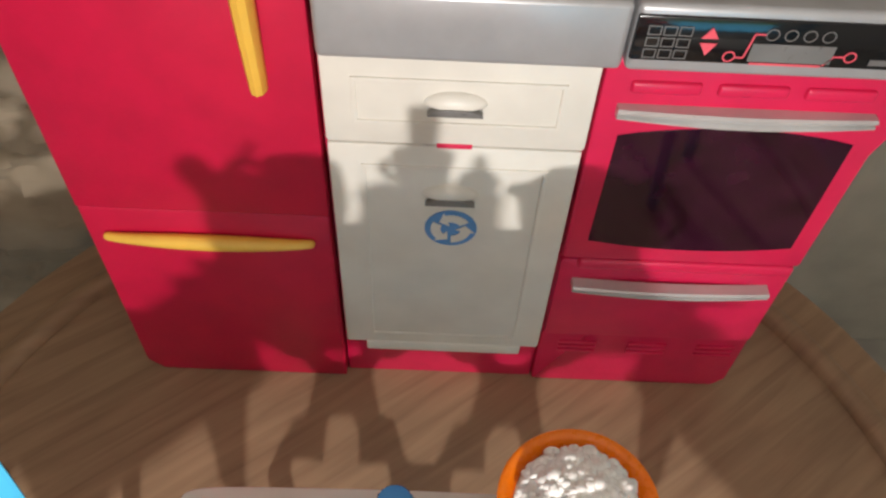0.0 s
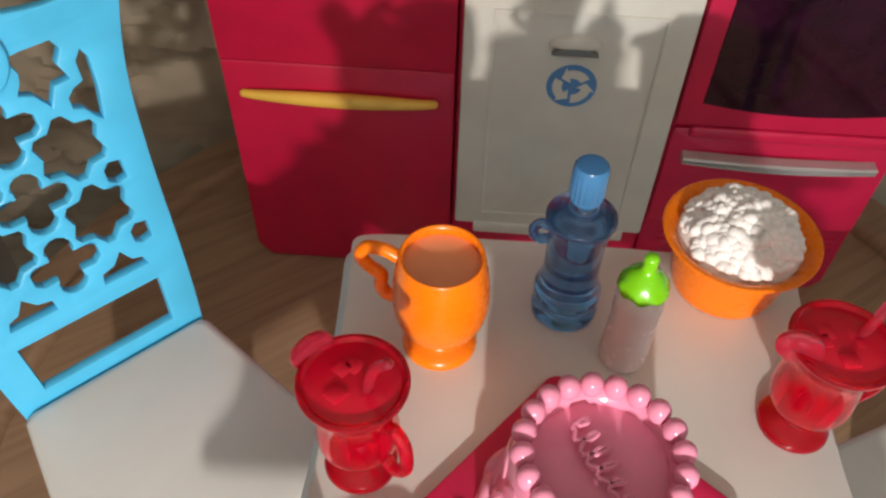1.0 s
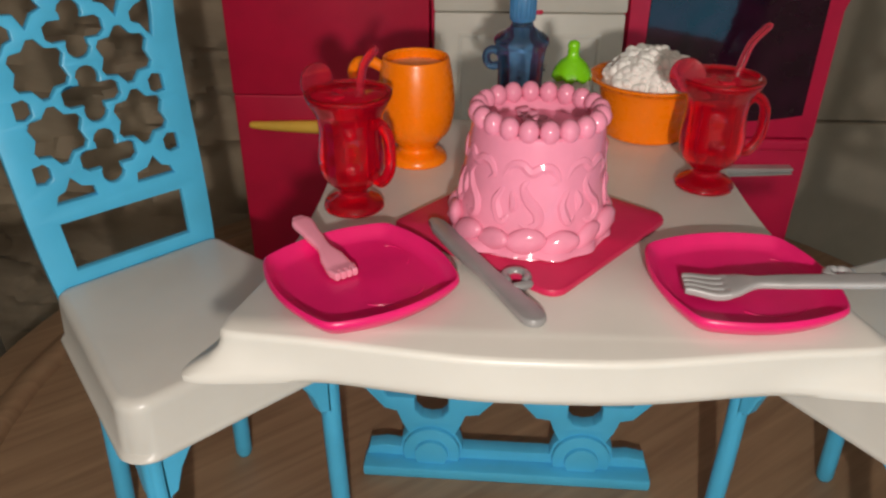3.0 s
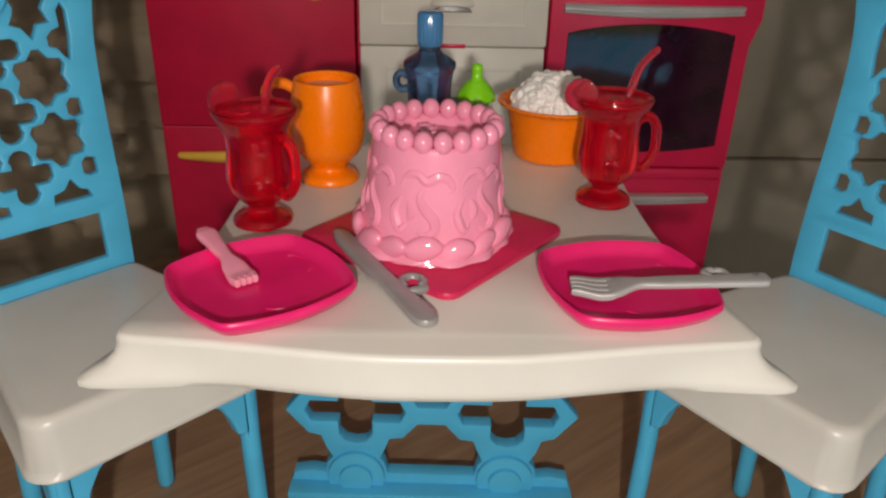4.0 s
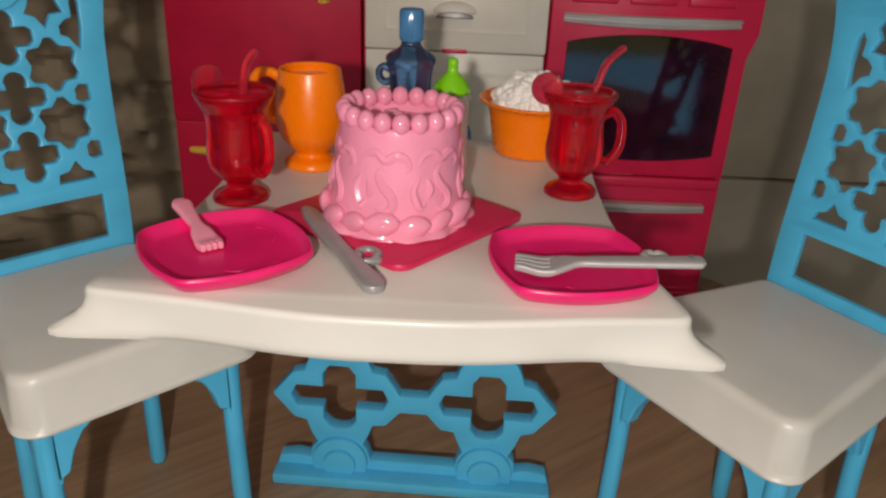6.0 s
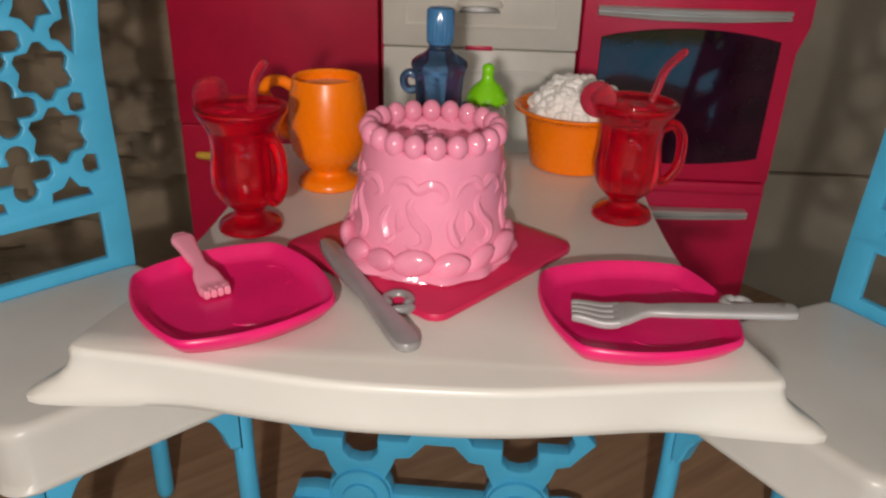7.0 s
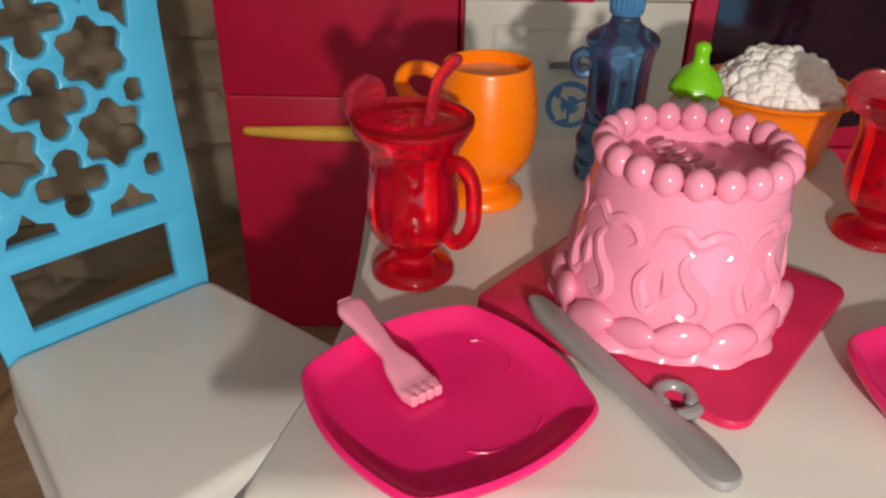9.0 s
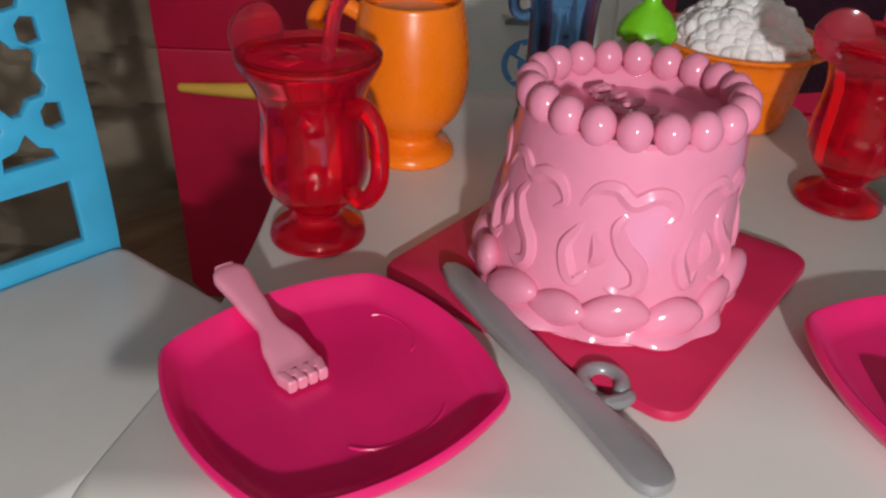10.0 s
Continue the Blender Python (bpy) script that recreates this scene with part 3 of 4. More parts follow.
rings = [[(x, y, z) for x, y in table_outline(g, tp, fr)] for g, tp, z, fr in
         ((-0.9, 0.0, HT - 1.25, 0.0), (0.16, 0.7, HT - 1.25, 0.0), (0.32, 1.0, HT - 1.17, 0.0), (0.33, 1.0, HT - 1.02, 0.04), (0.24, 0.75, HT - 0.88, 0.14), (0.12, 0.4, HT - 0.72, 0.25), (0.05, 0.15, HT - 0.5, 0.34), (0.03, 0.05, HT - 0.3, 0.36), (0.03, 0.05, HT - 0.2, 0.375), (0.03, 0.03, HT - 0.1, 0.38), (0.0, 0.0, HT - 0.03, 0.36), (-0.05, 0.0, HT, 0.32))]
part("tabletop", stacked(rings), WHITE, table, "", 50)
# far-end lattice panel with its foot bar


def circle(cx, cy, r, n=20):
    return [(cx + r * math.cos(2 * math.pi * k / n), cy + r * math.sin(2 * math.pi * k / n)) for k in range(n)]


half = [(6.2, 0.95), (5.4, 1.1), (4.75, 1.0), (4.7, 1.5), (4.4, 1.85), (4.68, 2.35), (4.9, 3.0), (5.45, 3.15), (6.4, 4.3), (5.45, 5.45), (4.9, 5.6), (4.68, 6.25), (4.4, 6.75), (4.68, 7.25), (4.9, 7.9), (5.45, 8.05), (6.4, 9.2), (5.45, 10.35), (4.9, 11.5), (5.6, 14.85)]
outline = [(-6.5, 0.0), (6.5, 0.0)] + half + [(-x, y) for x, y in half[::-1]]


def wide_cross(cx, cy):
    """A plus with slim side arms and a broad upright with a round foot."""
    pts = [(1.95, -0.52), (2.2, 0.0), (1.95, 0.52), (0.73, 0.52), (0.73, 1.2), (0.42, 1.6), (-0.42, 1.6), (-0.73, 1.2), (-0.73, 0.52), (-1.95, 0.52), (-2.2, 0.0), (-1.95, -0.52), (-0.73, -0.52), (-0.73, -1.2), (-0.42, -1.55), (0.0, -1.65), (0.42, -1.55), (0.73, -1.2), (0.73, -0.52)]
    return [(cx + x, cy + y) for x, y in pts]


holes = [wide_cross(sx * 3.35, zz) for sx in (-1, 1) for zz in (4.3, 9.2)]
for flip in (0, 1):
    side = [(-1.95, 1.05), (1.95, 1.05), (2.1, 1.6), (2.3, 1.85), (2.05, 2.35), (1.85, 2.9), (1.25, 2.98), (0.6, 3.72), (-0.6, 3.72), (-1.25, 2.98), (-1.85, 2.9), (-2.05, 2.35), (-2.3, 1.85), (-2.1, 1.6)]
    holes.append(side if not flip else [(-0.6, 4.6), (0.6, 4.6), (1.25, 5.6), (1.85, 5.7), (2.05, 6.25), (2.3, 6.75), (2.05, 7.25), (1.85, 7.8), (1.25, 7.88), (0.6, 8.62), (-0.6, 8.62), (-1.25, 7.88), (-1.85, 7.8), (-2.05, 7.25), (-2.3, 6.75), (-2.05, 6.25), (-1.85, 5.7), (-1.25, 5.6)])
holes.append(star(0.0, 11.3, 1.7, 0.72))
holes += [star(sx * 3.2, 12.9, 1.3, 0.72) for sx in (-1, 1)]
lat = cut_panel([outline] + holes, 0.7, 0.08)
BASE = Matrix.Translation((0.0, 6.5, 0)) @ Matrix.Rotation(radians(-2), 4, "Z") @ Matrix.Diagonal((0.97, 1, 1, 1)) @ Matrix.Translation((0, -6.2, 0))
base_panel = part("lattice_panel", move(lat, BASE @ Matrix.Translation((0, 6.2, 0)) @ UPRIGHT), SKY_BLUE, table, "sky blue pierced lattice leg panel", 30)
for sx in (-1, 1):
    part("boss", move(prism(circle(sx * 3.35, 0.95, 1.3), -0.18, 0.18, 0.08, 2), BASE @ Matrix.Translation((0, 5.8, 0)) @ UPRIGHT), SKY_BLUE, base_panel)
    part("button", move(prism(circle(sx * 3.35, 0.95, 0.75), -0.14, 0.14, 0.06, 2), BASE @ Matrix.Translation((0, 5.56, 0)) @ UPRIGHT), SKY_BLUE, base_panel)
part("foot_bar", move(rbox(-6.4, 6.4, 5.0, 6.2, 0, 0.55, 0.12), BASE), SKY_BLUE, table)
part("beam", rbox(-2.2, 2.2, -3.5, 6.0, HT - 1.9, HT - 1.2, 0.12), WHITE, table)


# ---- doll chairs ----
def lean(z):
    return 0.2 * (z - 11)


def build_chair():
    ch = thing("doll_chair", "sky blue plastic doll chair with white seat and pierced back", "doll chair", group="chairs at the doll table")
    def seat_outline(g, r):
        return rounded_polygon([(-4.24 - g, -8.0 - g), (4.24 + g, -8.0 - g), (3.17 + g, g), (-3.17 - g, g)], [r, r, 0.4, 0.4], 7)
    rings = [[(x, y, z) for x, y in seat_outline(g, r)] for g, r, z in
             ((-0.5, 0.6, 8.95), (0.10, 0.9, 8.9), (0.16, 0.9, 9.0), (0.12, 0.9, 9.12), (0.02, 0.85, 9.2), (-0.05, 0.8, 10.6), (-0.08, 0.8, 10.82), (-0.2, 0.75, 10.96), (-0.38, 0.65, 11.0))]
    part("seat", stacked(rings), WHITE, ch, "white plastic seat with a deep apron", 50)
    for sx in (-1, 1):
        for yy, top in ((-6.95, 3.3), (-0.75, 2.55)):
            x0 = sx * top
            pts = smooth_line([(x0, yy, 9.1), (x0 + sx * 0.02, yy, 8.0), (x0 + sx * 0.05, yy, 5), (x0 + sx * 0.15, yy + (-0.1 if yy < -3 else 0.3), 0.25)], 5)
            n = len(pts) - 1
            leg = part("leg", tube(pts, [0.62 - 0.26 * min(1.0, 3.5 * k / n) for k in range(n + 1)], 12), SKY_BLUE, ch)
            # curved bracket from the leg to the apron
            br = [(-0.2, 9.1), (2.3, 9.1), (2.3, 8.55), (1.75, 8.4), (1.25, 8.0), (0.9, 7.4), (0.65, 6.6), (-0.2, 6.3)]
            bm = prism([(-sx * (u - 0.1) + x0, z) for u, z in br], -0.3, 0.3, 0.08, 1)
            part("bracket", move(bm, Matrix.Translation((0, yy, 0)) @ UPRIGHT), SKY_BLUE, leg)
            bm = prism([((u - 0.1) * (1 if yy < -3 else -1), z) for u, z in br], -0.3, 0.3, 0.08, 1)
            part("bracket", move(bm, Matrix.Translation((x0, yy, 0)) @ Matrix.Rotation(radians(90), 4, "Z") @ UPRIGHT), SKY_BLUE, leg)
    # back: coordinates are across and height above the seat
    right = smooth_line([(3.0, -0.9, 0), (3.18, 1.0, 0), (3.3, 3.0, 0), (3.4, 5.5, 0), (3.6, 8.0, 0), (3.92, 9.6, 0), (4.3, 10.8, 0)], 3)
    top = smooth_line([(4.3, 10.8, 0), (4.12, 11.02, 0), (3.4, 11.0, 0), (2.3, 10.9, 0), (1.0, 11.05, 0), (0, 11.25, 0)], 3)
    r = [(p.x, p.y) for p in right + top[1:]]
    outline = r + [(-x, y) for x, y in r[-2::-1]]
    holes = [cross(0, 8.2, 0.98, 0.96, 0.34), cross(0, 6.05, 0.98, 0.96, 0.34), cross(0, 3.9, 0.98, 0.96, 0.34)]
    for sx in (-1, 1):
        holes += [star(sx * 1.46, zz, 1.0, 0.74) for zz in (7.12, 4.95)]
        # upper star, trimmed by the round medallion
        holes.append([(sx * x, z) for x, z in ((0.95, 9.95), (1.3, 10.0), (2.1, 10.02), (2.25, 9.75), (2.02, 9.4), (2.2, 8.95), (1.75, 8.9), (1.5, 8.42), (1.2, 8.85), (0.85, 8.98), (1.02, 9.25), (1.1, 9.5))])
        holes += [[(sx * (2.25 + a), zz + b) for a, b in ((-0.2, -0.2), (0.02, -0.34), (0.33, -0.28), (0.33, 0.28), (-0.02, 0.34), (-0.2, 0.16))] for zz in (5.97, 3.82)]
        holes.append([(sx * x, z) for x, z in ((1.98, 8.15), (2.25, 8.05), (2.45, 7.75), (2.62, 7.6), (2.78, 8.4), (2.85, 9.3), (2.72, 9.55), (2.52, 9.3), (2.5, 8.75), (2.2, 8.65), (1.98, 8.45))])
        holes.append([(sx * x, z) for x, z in ((0.75, 2.72), (2.15, 2.72), (2.05, 3.0), (1.75, 3.1), (1.5, 3.5), (1.2, 3.15), (0.8, 3.05))])
    holes.append([(-2.15, 0.35), (2.15, 0.35), (2.25, 2.05), (-2.25, 2.05)])
    bm = cut_panel([outline] + holes, 0.36, 0.07)
    move(bm, Matrix.Translation((0, 0, 11)) @ UPRIGHT)
    for v in bm.verts:
        v.co.y += lean(v.co.z) + 0.18
    back = part("backrest", bm, SKY_BLUE, ch, "sky blue pierced lattice backrest", 30)
    bm = move(prism(circle(0, 10.2, 1.05, 32), -0.3, 0.3, 0.12, 3), Matrix.Translation((0, 0, 11)) @ UPRIGHT)
    for v in bm.verts:
        v.co.y += lean(v.co.z) + 0.12
    part("medallion", bm, SKY_BLUE, back, "round blank medallion")
    return ch


chair = build_chair()
chair.matrix_basis = pose(-10.1 * CM, 11.75 * CM, 0, 0, 0, 45.0)
copy_thing(chair, pose(19.78 * CM, 10.96 * CM, 0, 0, 0, -55.5))


# ---- plates ----
def plate(x, y, turn):
    pl = thing("toy_plate", "square magenta plastic toy plate with raised rim", "toy plate", x, y, HT, turn, "plates on the doll table")
    ring = []
    for k in range(4):
        a0, a1 = radians(45 + 90 * k), radians(135 + 90 * k)
        p, q = Vector((math.cos(a0), math.sin(a0))) * 2.5, Vector((math.cos(a1), math.sin(a1))) * 2.5
        out = (p + q).normalized()
        for s in range(18):
            t = s / 18
            ring.append(p.lerp(q, t) + out * 0.38 * (1 - (2 * t - 1) ** 2))
    ring = [(ring[i - 1] + ring[i] * 2 + ring[(i + 1) % len(ring)]) / 4 for i in range(len(ring))]

    def outline(s, z):
        return [(p.x * s * 0.95, p.y * s * 0.95, z) for p in ring]
    prof = [(0.82, 0.0), (0.9, 0.06), (0.985, 0.28), (1.0, 0.36), (0.995, 0.44), (0.975, 0.47), (0.95, 0.44), (0.90, 0.3), (0.84, 0.2), (0.78, 0.165), (0.4, 0.15)]
    dish = part("dish", stacked([outline(s, z) for s, z in prof]), MAGENTA, pl, "", 60)
    # a faint moulded scroll on the dish
    sc = [(0.35 + 0.75 * math.cos(a), -0.9 + 0.45 * math.sin(a), 0.157) for a in [radians(d) for d in range(200, 350, 15)]]
    part("scroll", tube(sc, 0.022, 6), MAGENTA, pl)
    sc = [(1.25 + 0.28 * math.cos(a), 0.55 + 0.5 * math.sin(a), 0.157) for a in [radians(d) for d in range(-80, 90, 15)]]
    part("scroll", tube(sc, 0.022, 6), MAGENTA, pl)
    return pl


plate(-0.34, 2.16, 36)
plate(8.36, 2.28, 9)


# ---- cutlery ----
def blade(outline, thick, lift):
    """A flat tool along x, with its height given by lift(x)."""
    bm = prism(outline, 0, thick, thick * 0.35, 2)
    for v in bm.verts:
        v.co.z += lift(v.co.x)
    return bm


def boxy(x, y, w, z, th):
    """A rounded flat section across x, centred on y, with half width w."""
    ring = []
    for j in range(16):
        c, s = math.cos(2 * math.pi * (j + 0.5) / 16), math.sin(2 * math.pi * (j + 0.5) / 16)
        ring.append((x, y + w * math.copysign(abs(c) ** 0.45, c), z + th * math.copysign(abs(s) ** 0.6, s)))
    return ring


def fork_parts(widths, slot, gap, thick, lift, blunt, tines=4):
    """Four tines, a swept head and a handle; widths are places along it and how wide it is there."""
    length = widths[-1][0]

    def width(x):
        for (xa, wa), (xb, wb) in zip(widths, widths[1:]):
            if x <= xb:
                s = (x - xa) / (xb - xa)
                return wa + (wb - wa) * s * s * (3 - 2 * s)
        return widths[-1][1]

    pieces = []
    for k in range(tines):
        rings = []
        for j in range(9):
            x = (slot + 0.12) * (j / 8) ** 1.3
            step = width(x) / tines
            tip = min(1.0, 0.78 + 1.6 * j / 8)
            rings.append(boxy(x, (k - (tines - 1) / 2) * step, (step - gap) / 2 * tip, lift(x) + thick / 2, thick / 2 * tip))
        pieces.append(stacked(rings))
    n = 34
    rings = []
    for k in range(n + 1):
        x = slot + (length - slot) * (1 - (1 - k / n) ** 1.4)
        e = (length - x) / blunt
        end = math.sqrt(max(0.3, 1 - (1 - e) ** 2)) if e < 1 else 1.0
        rings.append(boxy(x, 0.0, (width(x) - gap) / 2 * end, lift(x) + thick / 2, thick / 2 * (end if k else 0.97)))
    return stacked(rings), pieces


fork = thing("toy_fork", "light pink plastic toy fork resting on the plate rim", "toy fork", -0.63, 2.12, HT, 127)
pink_body, pink_tines = fork_parts([(0.0, 0.6), (0.3, 0.7), (0.65, 0.62), (1.15, 0.34), (1.7, 0.44), (2.3, 0.56), (2.5, 0.56)], 0.13, 0.012, 0.2, lambda x: 0.19 + 0.23 * max(0.0, x - 0.4) ** 0.8, 0.3)
pf = part("fork_body", pink_body, PINK, fork)
for piece in pink_tines:
    part("tine", piece, PINK, pf)

silver_fork = thing("toy_fork", "silver grey plastic toy fork with handle clip across the plate", "toy fork", 6.95, 1.85, HT, -4.5)
silver_body, silver_tines = fork_parts([(0.0, 0.74), (0.75, 0.92), (1.05, 0.9), (1.6, 0.4), (2.2, 0.48), (4.5, 0.54)], 0.85, 0.014, 0.18,
                                       lambda x: 0.36 + 0.085 * x - 0.14 * math.exp(-((x - 0.75) / 0.5) ** 2), 0.1)
sf = part("fork_body", silver_body, LIGHT_GREY, silver_fork)
for piece in silver_tines:
    part("tine", piece, LIGHT_GREY, sf)
# dark disc laid on the handle for the shade inside its hanging hole
part("hang_hole_shade", move(prism(circle(4.15, 0.0, 0.08, 14), 0, 0.02, 0.004, 1), Matrix.Translation((0, 0, 0.36 + 0.085 * 4.15 + 0.243))), SMOKE, sf)
for a0, a1, cx in ((100, 235, 3.32), (-55, 80, 3.42)):
    ear = [(cx + 0.2 * math.cos(radians(a)), 0.33 + 0.2 * math.sin(radians(a)), 0.7) for a in range(a0, a1 + 1, 15)]
    part("clip", tube(ear, 0.12, 10), LIGHT_GREY, sf, "half of an open handle ring")

knife = thing("toy_knife", "grey plastic toy knife with handle ring leaning on the board", "toy knife", 1.2, 4.85, HT, -59.5)
ko = [(0.0, -0.05), (0.1, -0.18), (0.5, -0.27), (1.6, -0.3), (2.3, -0.27), (2.7, -0.22), (4.6, -0.3), (4.78, -0.27), (4.9, -0.19), (4.96, -0.07), (4.96, 0.07), (4.9, 0.19), (4.78, 0.27), (4.6, 0.3), (2.7, 0.2), (2.0, 0.2), (0.9, 0.24), (0.3, 0.2), (0.08, 0.1)]
kb = part("blade_and_handle", blade(ko, 0.22, lambda x: 0.26 - 0.055 * x if x < 4.7 else 0.0), GREY, knife)
open_ring = [(3.2 + 0.27 * math.cos(radians(a)), 0.5 + 0.27 * math.sin(radians(a)), 0.2) for a in range(25, 290, 15)]
part("ring", tube(open_ring, 0.11, 10), GREY, kb, "open grey ring")
part("ring_tab", tube([(3.55, 0.28, 0.18), (3.6, 0.5, 0.18), (3.58, 0.62, 0.18)], 0.11, 8), GREY, kb)

# ---- cake on its board ----
board = thing("cake_board", "dark rose square plastic cake board turned cornerwise", "cake board", 3.76, 5.34, HT, 50.8)
part("slab", prism(rounded_polygon([(-2.64, -2.64), (2.64, -2.64), (2.64, 2.64), (-2.64, 2.64)], 0.42, 6), 0, 0.2, 0.06), BOARD, board)

CAKE_Z = HT + 0.2
cake = thing("toy_cake", "glossy pink plastic toy cake with piped beads and swirls", "toy cake", 3.8, 5.15, CAKE_Z)
cake.scale = (0.965, 0.965, 1.12)


def cake_r(z):
    return 2.02 - 0.128 * z + 0.05 * max(0.0, 0.8 - z) ** 2


def settle(z):
    """The foot of the cake sits a little to one side of its top."""
    return -0.11 * max(0.0, 1 - z / 2.4)


prof = [(0, 0), (2.1, 0)] + [(cake_r(z), z) for z in (0.15, 0.5, 1.0, 1.5, 2.0, 2.4)] + [(1.67, 2.55), (1.6, 2.6), (1.46, 2.54), (1.36, 2.36), (0.7, 2.33), (0, 2.33)]
body_bm = lathe(prof, 72)
for v in body_bm.verts:
    v.co.x += settle(v.co.z)
part("cake_body", body_bm, ICING, cake)
bead_bm = bmesh.new()
bmesh.ops.create_uvsphere(bead_bm, u_segments=16, v_segments=10, radius=0.25)
bead = finish(bead_bm, "bead", ICING)
for k in range(20):
    a = 2 * math.pi * (k + 0.3) / 20
    ob = part("bead", bead, ICING, cake)
    ob.matrix_basis = pose(1.56 * math.cos(a) * CM, 1.56 * math.sin(a) * CM, 2.72 * CM, 0, 0, math.degrees(a))
lobe_bm = bmesh.new()
bmesh.ops.create_uvsphere(lobe_bm, u_segments=18, v_segments=12, radius=1.0)
for v in lobe_bm.verts:
    v.co = Vector((v.co.x * 0.22 + 0.05 * v.co.y, v.co.y * 0.52, v.co.z * 0.29 * (1 - 0.25 * v.co.y ** 2) + 0.10 * v.co.y))
lobe = finish(lobe_bm, "ruffle", ICING)
for k in range(15):
    a = 2 * math.pi * k / 15
    ob = part("ruffle", lobe, ICING, cake)
    ob.matrix_basis = pose((2.0 * math.cos(a) - 0.11) * CM, 2.0 * math.sin(a) * CM, (0.36 + 0.05 * math.sin(4.1 * k)) * CM, 9 * math.sin(5 * k), 0, math.degrees(a) + 6 * math.sin(3 * k))
    ob.scale = (1.0 + 0.12 * math.sin(2.3 * k), 1.0 + 0.08 * math.sin(3.7 * k), 1.0 + 0.12 * math.sin(1.7 * k + 1))
skirt = []
for r, z in ((1.75, 0.0), (2.15, 0.0), (2.22, 0.06), (2.17, 0.15), (2.02, 0.26), (1.75, 0.3)):
    skirt.append([((r + 0.06 * (r > 2.1) * math.sin(13 * a) + 0.09 * (r > 2.1) * math.sin(5 * a + 1)) * math.cos(a) - 0.11, (r + 0.06 * (r > 2.1) * math.sin(13 * a) + 0.09 * (r > 2.1) * math.sin(5 * a + 1)) * math.sin(a), z) for a in [2 * math.pi * k / 120 for k in range(120)]])
part("skirt", stacked(skirt), ICING, cake, "", 60)


def on_cake(line, radius, name):
    """A raised line on the side: points of angle in degrees and height."""
    pts = [((cake_r(z) - 0.075) * math.cos(radians(a)) + settle(z), (cake_r(z) - 0.075) * math.sin(radians(a)), z) for a, z, _ in smooth_line([(a, z, 0) for a, z in line], 6)]
    n = len(pts) - 1
    part(name, tube(pts, [radius * (0.55 + 0.45 * math.sin(math.pi * k / n)) for k in range(n + 1)], 8), ICING, cake)


for k in range(7):
    c = -96 + 360 * k / 7
    on_cake([(c - 3, 1.72), (c - 6, 1.55), (c - 2, 1.3), (c + 6, 1.05), (c + 7, 0.8), (c + 1, 0.68), (c - 6, 0.75)], 0.165, "scroll")
    on_cake([(c - 24, 1.75), (c - 18, 2.0), (c - 9, 2.05), (c - 1, 1.9), (c + 8, 2.0), (c + 16, 1.95), (c + 20, 1.75), (c + 15, 1.62)], 0.15, "garland")
    on_cake([(c - 22, 1.5), (c - 27, 1.2), (c - 24, 0.9), (c - 20, 0.78), (c - 16, 0.9)], 0.165, "scroll")
    on_cake([(c - 15, 1.45), (c - 12, 1.2), (c - 14, 1.0)], 0.155, "scroll")
# raised curly script on the top, too worn to read
line = []
for k in range(40):
    u = k / 39
    ph = 2 * math.pi * 5.5 * u
    line.append((-0.95 + 1.9 * u + 0.13 * math.cos(ph), 0.30 * math.sin(ph) * (0.75 + 0.35 * math.cos(2.2 * ph)) * (1.25 if u < 0.15 else 1.0), 2.49))
ca, sa = math.cos(radians(-62)), math.sin(radians(-62))
part("script", tube([Vector((x * ca - y * sa, x * sa + y * ca, z)) for x, y, z in smooth_line(line, 3)], 0.055, 6), ICING, cake)


